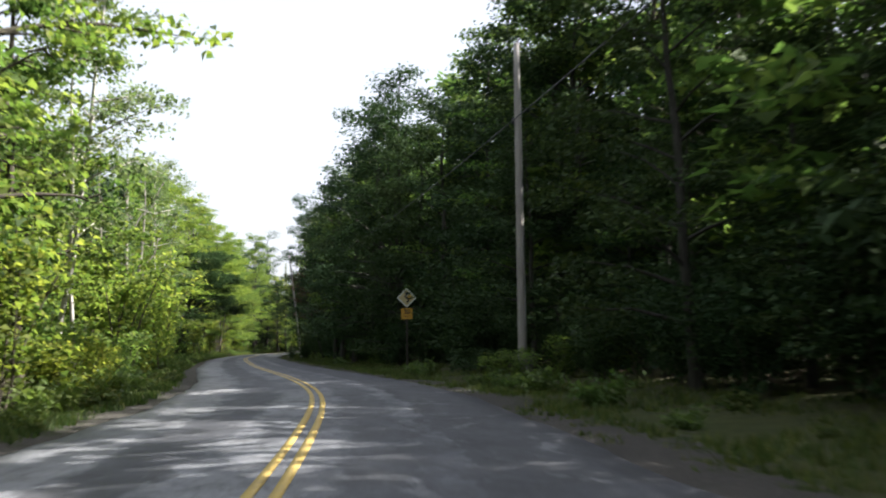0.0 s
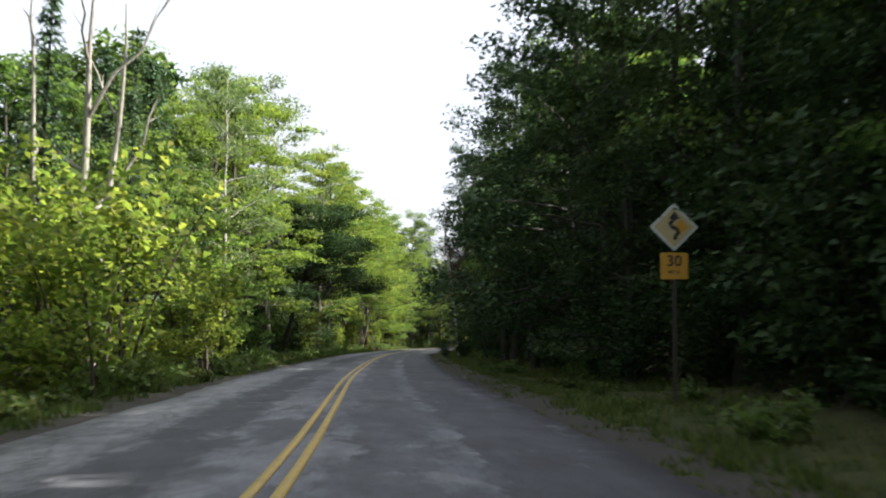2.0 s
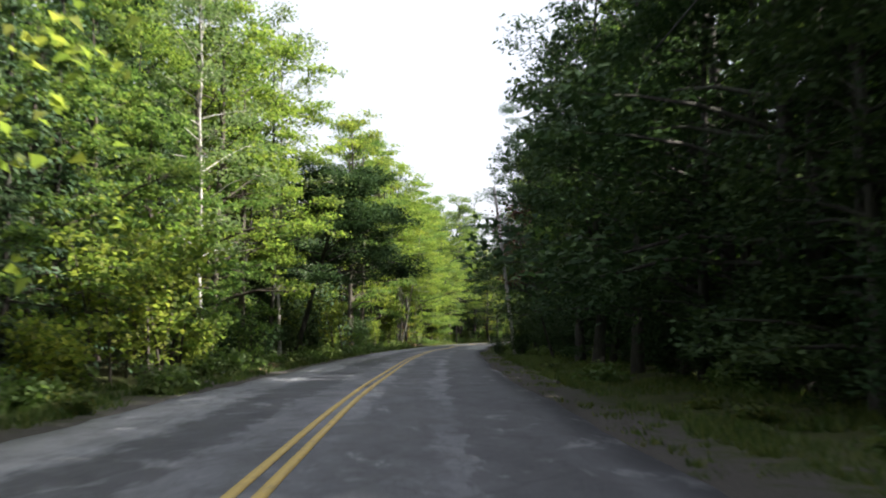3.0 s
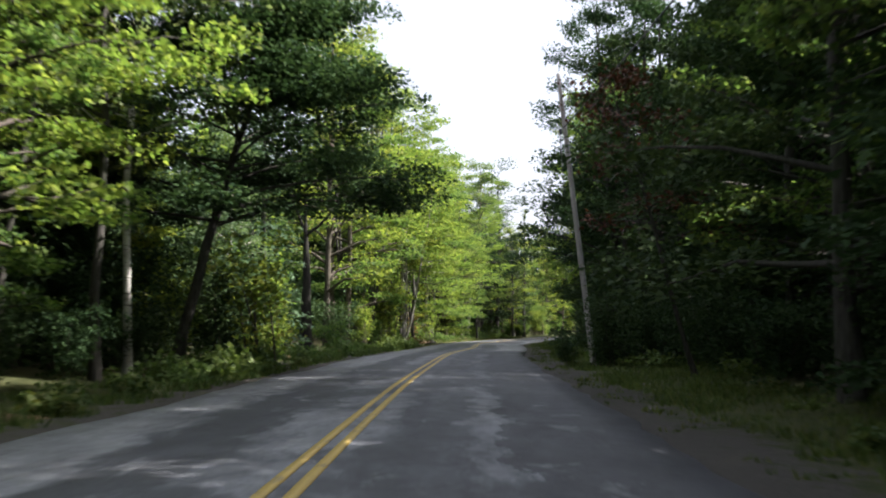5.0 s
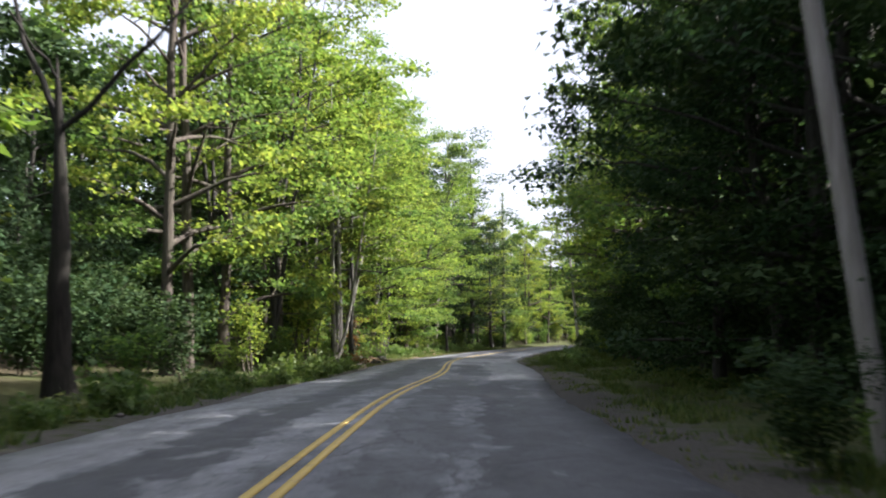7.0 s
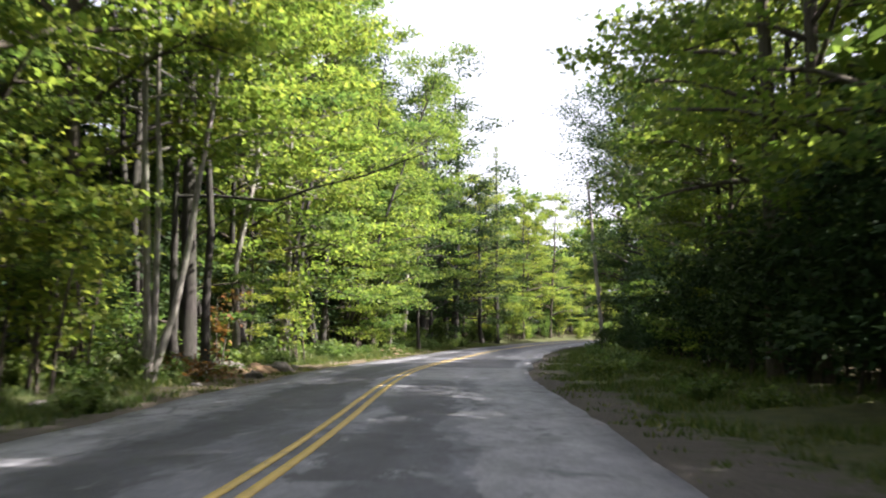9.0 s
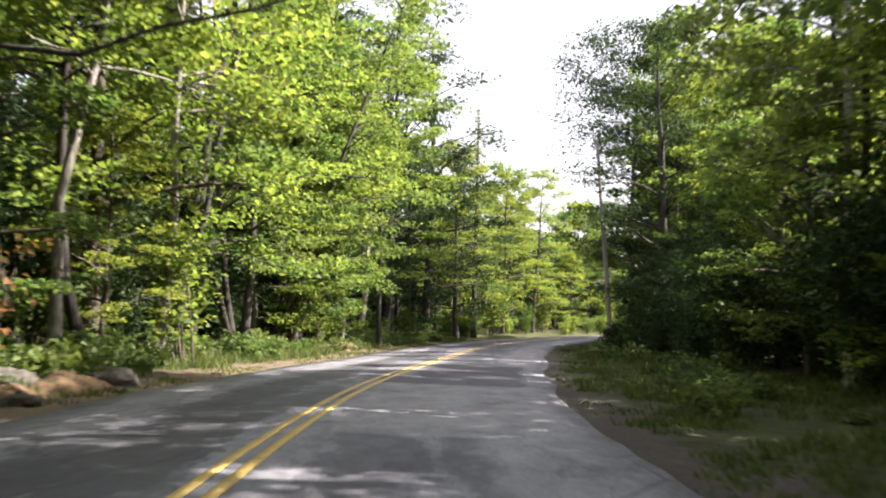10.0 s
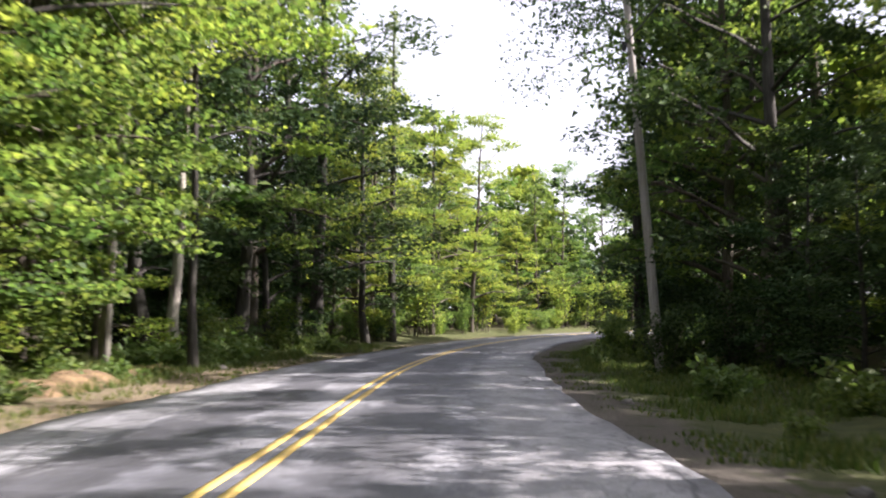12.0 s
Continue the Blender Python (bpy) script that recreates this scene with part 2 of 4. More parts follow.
def pole_wood():
    n = Nodes("weathered_pole_wood")
    f = n.noise(2.0, 6.0, 0.7, n.place("Object", (14, 14, 0.5)))
    big = n.noise(0.6, 3.0, 0.5, n.place("Object"))
    col = n.mix(n.ramp(f, (0.3, 0.0), (0.7, 1.0)), (0.17, 0.155, 0.145), (0.40, 0.375, 0.35))
    col = n.mix(n.ramp(big, (0.4, 0.0), (0.7, 0.5)), col, (0.22, 0.19, 0.16))
    return n.finish(col, 0.85, n.bump(f, 0.6, 0.012), spec=0.25)


def sheet_metal(name, colour, rough=0.45, metal=0.0):
    n = Nodes(name)
    f = n.noise(9.0, 5.0, 0.6, n.place("Object"))
    return n.finish(n.mix(n.ramp(f, (0.4, 0.0), (0.8, 0.35)), colour, tuple(0.6 * c for c in colour)), rough, None, metal)


ASPHALT, PAINT, FLOOR = asphalt(), road_paint(), forest_floor()
DIRT = dirt_material("sandy_dirt", (0.050, 0.035, 0.021), (0.205, 0.142, 0.080))
BOULDER = dirt_material("mossy_rock", (0.045, 0.050, 0.034), (0.17, 0.155, 0.135))
ROCK = dirt_material("grey_rock", (0.09, 0.085, 0.08), (0.24, 0.22, 0.205))
POLE = pole_wood()
STEEL = sheet_metal("galvanised_steel", (0.42, 0.43, 0.44), 0.45, 0.8)
DARK_STEEL = sheet_metal("dull_brown_steel", (0.055, 0.045, 0.038), 0.7, 0.3)
CABLE = sheet_metal("black_cable", (0.02, 0.02, 0.022), 0.6)
# sign colours dimmed for the shade it stands in, besides their real fading
SIGN_YELLOW = sheet_metal("sign_yellow", (0.50, 0.27, 0.02), 0.4)
SIGN_FADED = sheet_metal("sign_faded_yellow", (0.44, 0.37, 0.18), 0.4)
SIGN_WHITE = sheet_metal("sign_pale_edge", (0.50, 0.52, 0.49), 0.4)
SIGN_BLACK = sheet_metal("sign_black", (0.015, 0.015, 0.015), 0.5)
LITTER = sheet_metal("white_litter", (0.75, 0.74, 0.72), 0.6)


# ---- meshes ----
def mesh_of(name, verts, faces, material, smooth=False):
    """A mesh from arrays; faces is a list of arrays, each of faces with one number of corners."""
    me = bpy.data.meshes.new(name)
    verts = np.asarray(verts, float)
    faces = [np.asarray(f, int) for f in faces if len(f)]
    me.vertices.add(len(verts))
    me.vertices.foreach_set("co", verts.ravel())
    loops = np.concatenate([f.ravel() for f in faces])
    sizes = np.concatenate([np.full(len(f), f.shape[1]) for f in faces])
    me.loops.add(len(loops))
    me.loops.foreach_set("vertex_index", loops)
    me.polygons.add(len(sizes))
    me.polygons.foreach_set("loop_start", np.concatenate([[0], np.cumsum(sizes)[:-1]]))
    me.polygons.foreach_set("loop_total", sizes)
    me.materials.append(material)
    me.update(calc_edges=True)
    me.validate()
    if smooth:
        me.polygons.foreach_set("use_smooth", np.ones(len(sizes), bool))
    return me


def part(name, bm, material, parent, label=""):
    me = bpy.data.meshes.new(name)
    bm.to_mesh(me)
    bm.free()
    me.materials.append(material)
    ob = new(name, me)
    ob.parent = parent
    return tagged(ob, label)


def piece(name, me, parent, label=""):
    ob = new(name, me)
    ob.parent = parent
    return tagged(ob, label)


class Shape:
    """Gathers quads."""

    def __init__(self):
        self.v, self.q, self.t, self.n = [], [], [], 0

    def add(self, verts, quads):
        self.v.append(np.asarray(verts, float))
        self.q.append(np.asarray(quads, int) + self.n)
        self.n += len(verts)

    def tube(self, path, radii, sides=6):
        path = np.asarray(path, float)
        k = len(path)
        d = np.gradient(path, axis=0)
        d /= np.linalg.norm(d, axis=1, keepdims=True) + 1e-9
        ref = np.where(np.abs(d[:, 2:]) > 0.9, [[1.0, 0, 0]], [[0, 0, 1.0]])
        u = np.cross(d, ref)
        u /= np.linalg.norm(u, axis=1, keepdims=True) + 1e-9
        if k > 1:
            for i in range(1, k):
                if (u[i] * u[i - 1]).sum() < 0:
                    u[i] *= -1
        w = np.cross(d, u)
        a = np.linspace(0, 2 * math.pi, sides, endpoint=False)
        ring = u[:, None] * np.cos(a)[None, :, None] + w[:, None] * np.sin(a)[None, :, None]
        verts = (path[:, None] + ring * np.asarray(radii)[:, None, None]).reshape(-1, 3)
        i, j = np.meshgrid(np.arange(k - 1), np.arange(sides), indexing="ij")
        b = (j + 1) % sides
        quads = np.stack([i * sides + j, i * sides + b, (i + 1) * sides + b, (i + 1) * sides + j], -1).reshape(-1, 4)
        self.add(verts, quads)

    def leaves(self, at, size, rng, ratio=0.7, flat=0.5, droop=0.0, ahead=None, three=False):
        """Folded four-cornered leaves, roughly level, at the places given."""
        m = len(at)
        nrm = np.column_stack([rng.normal(0, flat, m), rng.normal(0, flat, m), np.ones(m)])
        nrm /= np.linalg.norm(nrm, axis=1, keepdims=True)
        if ahead is None:
            ang = rng.uniform(0, 2 * math.pi, m)
            ahead = np.column_stack([np.cos(ang), np.sin(ang), rng.normal(-droop, 0.3, m)])
        t = ahead - (ahead * nrm).sum(1, keepdims=True) * nrm
        t /= np.linalg.norm(t, axis=1, keepdims=True) + 1e-9
        s = np.cross(nrm, t)
        L = (size * rng.uniform(0.6, 1.35, m))[:, None]
        W = L * ratio * 0.5
        fold = nrm * L * 0.14
        if three:
            v = np.stack([at + s * W, at + t * L - fold, at - s * W + fold], 1).reshape(-1, 3)
            self.v.append(v)
            self.t.append(np.arange(3 * m).reshape(-1, 3) + self.n)
            self.n += 3 * m
            return
        v = np.stack([at - t * L * 0.5, at + s * W + fold, at + t * L * 0.5 - fold, at - s * W + fold], 1).reshape(-1, 3)
        self.add(v, np.arange(4 * m).reshape(-1, 4))

    def mesh(self, name, material, smooth=False):
        return mesh_of(name, np.concatenate(self.v), [np.concatenate(f) for f in (self.q, self.t) if f], material, smooth)


def thing(name, label, category, group="", at=None):
    ob = new(name)
    ob.empty_display_size = 0.3
    if at is not None:
        ob.matrix_basis = at
    return tagged(ob, label, category, group)


# ---- the road's line ----
CENTRE = np.array([(3, -70), (1.0, -40), (0.2, -15), (-0.2, 0), (-0.8, 12), (-1.5, 21), (-2.4, 30), (-3.66, 36.5), (-4.86, 42.5), (-6.6, 50.3), (-7.97, 56.3),
                   (-9.6, 63.5), (-11.9, 73.6), (-13.6, 82), (-14.7, 87.3), (-16.2, 95), (-17.6, 102), (-19.1, 110), (-21.9, 126), (-23.3, 134), (-24.3, 143), (-25.2, 150.5),
                   (-26.6, 159.5), (-27.8, 168), (-28.6, 175), (-29.3, 185), (-29.9, 197), (-30.3, 207), (-30.2, 221), (-29.1, 238), (-26.2, 256), (-20.5, 273), (-10, 290),
                   (8, 305), (36, 318), (82, 329), (160, 337)])


def smooth_line(points, step=1.0, width=5.0):
    seg = np.r_[0, np.cumsum(np.linalg.norm(np.diff(points, axis=0), axis=1))]
    s = np.arange(0, seg[-1], step)
    p = np.column_stack([np.interp(s, seg, points[:, i]) for i in (0, 1)])
    k = np.exp(-0.5 * (np.arange(-12, 13) / width) ** 2)
    k /= k.sum()
    q = np.pad(p, ((12, 12), (0, 0)), mode="reflect", reflect_type="odd")
    return s, np.column_stack([np.convolve(q[:, i], k, mode="valid") for i in (0, 1)])


CENTRE[:, 0] += np.interp(CENTRE[:, 1], [0, 50, 62, 82, 100, 115, 128, 143, 152, 160, 172, 188, 200, 215], [0.1, 0.1, 0.0, 0.14, 0.06, 0.22, 0.1, 0.55, 0.2, 0.0, -0.06, 0.4, 0.15, 0.05])
ROAD_S, ROAD = smooth_line(CENTRE)
way = np.gradient(ROAD, axis=0)
way /= np.linalg.norm(way, axis=1, keepdims=True)
RIGHT = np.column_stack([way[:, 1], -way[:, 0]])
LEFT_W, RIGHT_W = 3.4, 3.55


def rise(y):
    """The road climbs gently towards the far bend."""
    return np.where(np.asarray(y) > 200, ((np.asarray(y, float) - 200) / 100) ** 2 * 0.9, 0.0).clip(0, 3.0)


def off_road(p):
    """Signed distance from the road's middle (right is positive) for rows of x, y."""
    p = np.asarray(p, float)
    out = np.empty(len(p))
    for i in range(0, len(p), 4000):
        d = p[i:i + 4000, None] - ROAD[None]
        j = (d ** 2).sum(-1).argmin(1)
        k = np.arange(len(j))
        side = (d[k, j] * RIGHT[j]).sum(-1)
        out[i:i + 4000] = np.where(side < 0, -1, 1) * np.sqrt((d[k, j] ** 2).sum(-1))
    return out


def wobble(x, y, scale, seed=0.0):
    return np.array([noise.noise((a * scale + seed, b * scale, seed)) for a, b in zip(np.ravel(x), np.ravel(y))])


def ground_height(d, y):
    a = np.abs(d)
    z = np.interp(a, [0, 3.3, 4.2, 6.0, 8.5, 14, 30, 80], [-0.12, -0.10, -0.07, -0.20, -0.02, 0.45, 1.0, 1.2])
    bank = np.interp(-d, [4.2, 5.4, 7.0, 9.0], [0.0, 0.10, 0.35, 0.30]) * np.interp(y, [60, 80, 110, 150, 165, 240], [0, 0.3, 0.2, 0.6, 1.0, 0.8])
    return z + bank + rise(y) * np.interp(a, [0, 60, 200], [1, 1, 0.6])


def height_at(x, y):
    d = off_road([(x, y)])
    return float(ground_height(d, np.array([y]))[0])


def beside(y, d):
    """The place at the distance d right of the road's middle, at the road point whose y is given."""
    j = int(np.abs(ROAD[:, 1] - y).argmin())
    return ROAD[j] + RIGHT[j] * d


# ---- ground ----
def build_ground():
    xs = np.r_[-3000, -900, -320, -200, np.arange(-130, 101, 1.8), 130, 200, 320, 900, 3000]
    ys = np.r_[-3000, -900, -300, -160, np.arange(-60, 341, 1.8), 370, 430, 600, 1200, 3000]
    X, Y = np.meshgrid(xs, ys, indexing="ij")
    p = np.column_stack([X.ravel(), Y.ravel()])
    d = off_road(p)
    z = ground_height(d, p[:, 1])
    near = np.abs(d) < 45
    bump = np.zeros(len(p))
    bump[near] = 0.20 * wobble(p[near, 0], p[near, 1], 0.25) + 0.07 * wobble(p[near, 0], p[near, 1], 0.8, 5.0)
    z = z + bump * np.interp(np.abs(d), [4.0, 6.0, 12], [0, 0.5, 1.0])
    a, b = X.shape
    i, j = np.meshgrid(np.arange(a - 1), np.arange(b - 1), indexing="ij")
    q = np.stack([i * b + j, (i + 1) * b + j, (i + 1) * b + j + 1, i * b + j + 1], -1).reshape(-1, 4)
    me = mesh_of("ground", np.column_stack([p, z]), [q], FLOOR, True)
    layer = me.attributes.new("dirt", "FLOAT", "POINT")
    dirt = np.where(d > 0, np.interp(d, [3.3, 4.5, 5.3, 6.6], [0.95, 0.66, 0.30, 0.05]) - 0.14 * np.interp(p[:, 1], [160, 175], [0, 1]) * np.interp(d, [3.4, 4.4], [0, 1]), np.interp(-d, [3.2, 3.9, 5.0, 6.5], [0.9, 0.65, 0.35, 0.1]) + np.interp(p[:, 1], [155, 170, 210, 220], [0, 0.3, 0.3, 0]) * np.interp(-d, [3.5, 5.5, 6.5], [1, 1, 0]))
    layer.data.foreach_set("value", dirt.astype(float))
    shade = me.attributes.new("woods", "FLOAT", "POINT")  # bare leaf litter under the trees, grass beside the road
    shade.data.foreach_set("value", np.interp(np.abs(d), [8.0, 11.0], [0.25, 1.0]))
    sand = me.attributes.new("sand", "FLOAT", "POINT")  # pale sandy soil further along, mostly beside the left lane
    sand.data.foreach_set("value", np.where(d < 0, np.interp(p[:, 1], [148, 165], [0.0, 1.0]), np.interp(p[:, 1], [136, 150], [0.0, 0.2])))
    tagged(new("ground", me), "grassy roadside ground with dirt shoulders and leaf litter", "ground", kind="structure")


build_ground()


def ribbon(name, left, right, material, top, thick, cols=12, ragged=0.0, seed=0.0):
    """A strip along the road between two distances from its middle, with edges that break off unevenly."""
    k = len(ROAD)
    f = np.linspace(0, 1, cols)
    lo, hi = np.full(k, float(left)), np.full(k, float(right))
    if ragged:
        lo += ragged * (wobble(ROAD[:, 0], ROAD[:, 1], 0.15, seed) + 0.6 * wobble(ROAD[:, 0], ROAD[:, 1], 0.7, seed + 3))
        hi += ragged * (wobble(ROAD[:, 0], ROAD[:, 1], 0.15, seed + 7) + 0.6 * wobble(ROAD[:, 0], ROAD[:, 1], 0.7, seed + 9))
    d = lo[:, None] * (1 - f) + hi[:, None] * f
    xy = ROAD[:, None] + RIGHT[:, None] * d[..., None]
    z = rise(ROAD[:, 1])[:, None] + top - 0.018 * np.abs(d)
    upper = np.concatenate([xy, z[..., None]], -1).reshape(-1, 3)
    i, j = np.meshgrid(np.arange(k - 1), np.arange(cols - 1), indexing="ij")
    q = np.stack([i * cols + j, i * cols + j + 1, (i + 1) * cols + j + 1, (i + 1) * cols + j], -1).reshape(-1, 4)
    verts, quads = [upper], [q]
    n0 = len(upper)
    for col in (0, cols - 1):
        edge = upper.reshape(k, cols, 3)[:, col].copy()
        edge[:, 2] -= thick
        a = np.arange(k - 1)
        top_i, low_i = a * cols + col, n0 + a
        quads.append(np.stack([top_i, top_i + cols, low_i + 1, low_i], -1) if col == 0 else np.stack([top_i, low_i, low_i + 1, top_i + cols], -1))
        verts.append(edge)
        n0 += k
    me = mesh_of(name, np.concatenate(verts), [np.concatenate(quads)], material, cols > 2)
    uv = me.uv_layers.new(name="lane")
    sv = np.concatenate([np.repeat(ROAD_S, cols), ROAD_S, ROAD_S])
    dv = np.concatenate([d.ravel(), lo, hi])
    idx = np.empty(len(me.loops), int)
    me.loops.foreach_get("vertex_index", idx)
    uv.data.foreach_set("uv", np.column_stack([sv, dv])[idx].ravel())
    return new(name, me)


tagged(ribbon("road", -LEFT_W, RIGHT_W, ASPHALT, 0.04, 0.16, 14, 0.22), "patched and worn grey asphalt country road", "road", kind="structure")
for d in (-0.165, 0.055):
    tagged(ribbon("center_line", d, d + 0.105, PAINT, 0.0445, 0.004, 2, 0.008, 20.0 + d), "worn yellow painted road centre line", "road marking", "double centre line", "structure")


# ---- trees ----
def grow_trunk(sh, rng, height, radius, lean=(0, 0), bend=0.25, sides=8, steps=9, top=0.95):
    t = np.linspace(0, 1, steps)
    wob = np.cumsum(rng.normal(0, bend / steps, (steps, 2)), axis=0) * np.sqrt(height / 12)
    path = np.column_stack([wob[:, 0] + lean[0] * t * height, wob[:, 1] + lean[1] * t * height, t * height * top])
    path[0, :2] = 0
    r = radius * (1 - t) ** 0.75 + 0.015
    r[0] *= 1.35
    sh.tube(path, r, sides)
    return path, r


def along(path, f):
    g = np.linspace(0, 1, len(path))
    return np.array([np.interp(f, g, path[:, i]) for i in range(3)])


def limb_path(start, az, length, up, sag, rng, steps=5):
    t = np.linspace(0, 1, steps)
    out = np.array([math.cos(az), math.sin(az)])
    r = length * t
    z = length * (math.tan(up) * t - sag * t ** 2)
    p = np.column_stack([start[0] + out[0] * r, start[1] + out[1] * r, start[2] + z])
    p[1:] += rng.normal(0, 0.05 * length / steps, (steps - 1, 3))
    return p


def broadleaf(seed, height, base, spread, limbs, per, leaf, leaf_mat, bark, radius=None, lean=(0, 0), shape=0.6, twigs=4, stems=1, gap=0.0, three=False, tight=1.0, layer=0.26, bend=0.55):
    """Trunk with limbs and a crown of leaves gathered on twigs, in layers. Returns the two meshes."""
    rng = np.random.default_rng(seed)
    wood, crown = Shape(), Shape()
    radius = radius or height * 0.011
    spots, sizes = [], []
    for st in range(stems):
        ln = (lean[0] + (rng.normal(0, 0.10) if stems > 1 else 0), lean[1] + (rng.normal(0, 0.10) if stems > 1 else 0))
        path, rad = grow_trunk(wood, rng, height * rng.uniform(0.85, 1.0) if st else height, radius * (0.8 if stems > 1 else 1), ln, bend)
        n = max(3, limbs // stems)
        for i in range(n):
            f = base + (0.97 - base) * (i + rng.uniform(0, 0.8)) / n
            c = (f - base) / (1 - base)
            prof = (0.35 + 0.65 * math.sin(math.pi * min(1.0, c * 0.9 + 0.12) ** shape)) * (1.0 - 0.25 * c)
            length = spread * prof * rng.uniform(0.7, 1.15)
            if rng.random() < gap:
                length *= 0.45
            az = i * 2.4 + rng.uniform(-0.5, 0.5)
            up = radians(rng.uniform(8, 32) + 28 * c)
            p0 = along(path, f)
            lp = limb_path(p0, az, length, up, 0.30 * (1 - c), rng)
            r0 = max(0.018, 0.55 * float(np.interp(f, np.linspace(0, 1, len(rad)), rad)))
            wood.tube(lp, np.linspace(r0, 0.010, len(lp)), 3 if three else 4)
            spots.append(lp[-1]); sizes.append(1.0)
            for k in range(twigs):
                g = rng.uniform(0.35, 0.98)
                q0 = along(lp, g)
                tl = length * rng.uniform(0.18, 0.42)
                tp = limb_path(q0, az + rng.choice([-1, 1]) * rng.uniform(0.5, 1.4), tl, radians(rng.uniform(-5, 35)), 0.25, rng, 3)
                if not three:
                    wood.tube(tp[[0, 2]], [0.35 * r0 + 0.006, 0.006], 3)
                spots.append(tp[-1]); sizes.append(rng.uniform(0.7, 1.1))
        spots.append(path[-1]); sizes.append(0.9)
    spots, sizes = np.array(spots), np.array(sizes)
    cnt = rng.poisson(per, len(spots))
    rad = (0.17 * spread * sizes + 0.22) * tight
    idx = np.repeat(np.arange(len(spots)), cnt)
    loc = rng.normal(0, 1, (len(idx), 3)).clip(-1.6, 1.6) * [0.62, 0.62, layer]
    at = spots[idx] + loc * rad[idx][:, None]
    crown.leaves(at, leaf, rng, 0.75, 0.55, 0.25, None, three)
    return wood.mesh("trunk", bark, True), crown.mesh("crown", leaf_mat)


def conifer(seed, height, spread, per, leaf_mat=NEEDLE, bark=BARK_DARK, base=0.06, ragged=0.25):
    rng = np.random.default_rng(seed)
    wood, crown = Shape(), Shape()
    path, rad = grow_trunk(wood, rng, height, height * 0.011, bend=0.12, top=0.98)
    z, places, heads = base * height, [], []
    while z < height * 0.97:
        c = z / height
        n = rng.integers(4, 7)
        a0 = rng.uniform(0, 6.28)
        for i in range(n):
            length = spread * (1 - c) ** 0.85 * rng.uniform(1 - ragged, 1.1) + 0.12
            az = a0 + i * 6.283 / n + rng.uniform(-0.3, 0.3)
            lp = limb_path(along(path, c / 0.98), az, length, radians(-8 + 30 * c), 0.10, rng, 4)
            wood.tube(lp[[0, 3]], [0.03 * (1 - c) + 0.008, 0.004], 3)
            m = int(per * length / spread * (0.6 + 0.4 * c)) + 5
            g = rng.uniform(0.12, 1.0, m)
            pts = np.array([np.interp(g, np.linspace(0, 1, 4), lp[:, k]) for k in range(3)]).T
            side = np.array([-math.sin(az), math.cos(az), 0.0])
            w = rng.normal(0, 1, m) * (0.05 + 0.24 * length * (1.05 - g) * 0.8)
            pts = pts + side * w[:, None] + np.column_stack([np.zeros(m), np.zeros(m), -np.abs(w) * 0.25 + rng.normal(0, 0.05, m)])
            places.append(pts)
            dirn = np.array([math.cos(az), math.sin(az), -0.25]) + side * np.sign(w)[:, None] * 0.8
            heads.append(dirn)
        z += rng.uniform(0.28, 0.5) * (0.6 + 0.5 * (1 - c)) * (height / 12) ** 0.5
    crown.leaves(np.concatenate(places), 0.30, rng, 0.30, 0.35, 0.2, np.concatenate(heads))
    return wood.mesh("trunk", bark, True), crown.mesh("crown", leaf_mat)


def shrub(seed, height, spread, stems, per, leaf, leaf_mat, flat=0.55, three=False, shown=5):
    rng = np.random.default_rng(seed)
    woods, crown = [], Shape()
    spots = []
    for i in range(stems):
        az = rng.uniform(0, 6.28)
        h = height * rng.uniform(0.55, 1.0)
        out = spread * rng.uniform(0.15, 0.9)
        s0 = rng.normal(0, 0.12 * spread, 2)
        t = np.linspace(0, 1, 5)
        p = np.column_stack([s0[0] + math.cos(az) * out * t ** 1.4, s0[1] + math.sin(az) * out * t ** 1.4, h * (t - 0.12 * t ** 3) - 0.1])
        if i < shown:
            woods.append(Shape())
            woods[-1].tube(p, np.linspace(0.012 + 0.006 * height, 0.004, 5), 4)
        for f in rng.uniform(0.25, 1.0, 6):
            q = along(p, f)
            q = q + rng.normal(0, 0.13 * spread, 3) * [1, 1, 0.5]
            spots.append(q)
        spots.append(p[-1])
    spots = np.array(spots)
    idx = np.repeat(np.arange(len(spots)), rng.poisson(per, len(spots)))
    at = spots[idx] + rng.normal(0, 1, (len(idx), 3)) * np.array([0.16, 0.16, 0.09]) * (0.6 + 0.5 * spread)
    at[:, 2] = np.maximum(at[:, 2], 0.03)
    crown.leaves(at, leaf, rng, 0.7, flat, 0.2, None, three)
    return *(w.mesh("stem", BARK, True) for w in woods), crown.mesh("foliage", leaf_mat)


KINDS = {}


def kind(key, name, label, category, group, meshes):
    """Keeps the meshes of a kind of plant, to be set out later."""
    KINDS[key] = (name, label, category, group, meshes)


made = {}


def plant(key, x, y, turn=0.0, size=1.0, tall=1.0, lean=(0.0, 0.0), sink=0.05):
    """Sets out a plant of a kind at a place on the ground."""
    name, label, category, group, meshes = KINDS[key]
    m = Matrix.Translation((x, y, height_at(x, y) - sink)) @ Euler((lean[1], lean[0], turn)).to_matrix().to_4x4() @ Matrix.Diagonal((size, size, size * tall, 1))
    if key in made:
        return copy_thing(made[key], m)
    root = thing(name, label, category, group)
    for me in meshes:
        piece(me.name.split(".")[0], me, root)
    root.matrix_basis = m
    made[key] = root
    return root


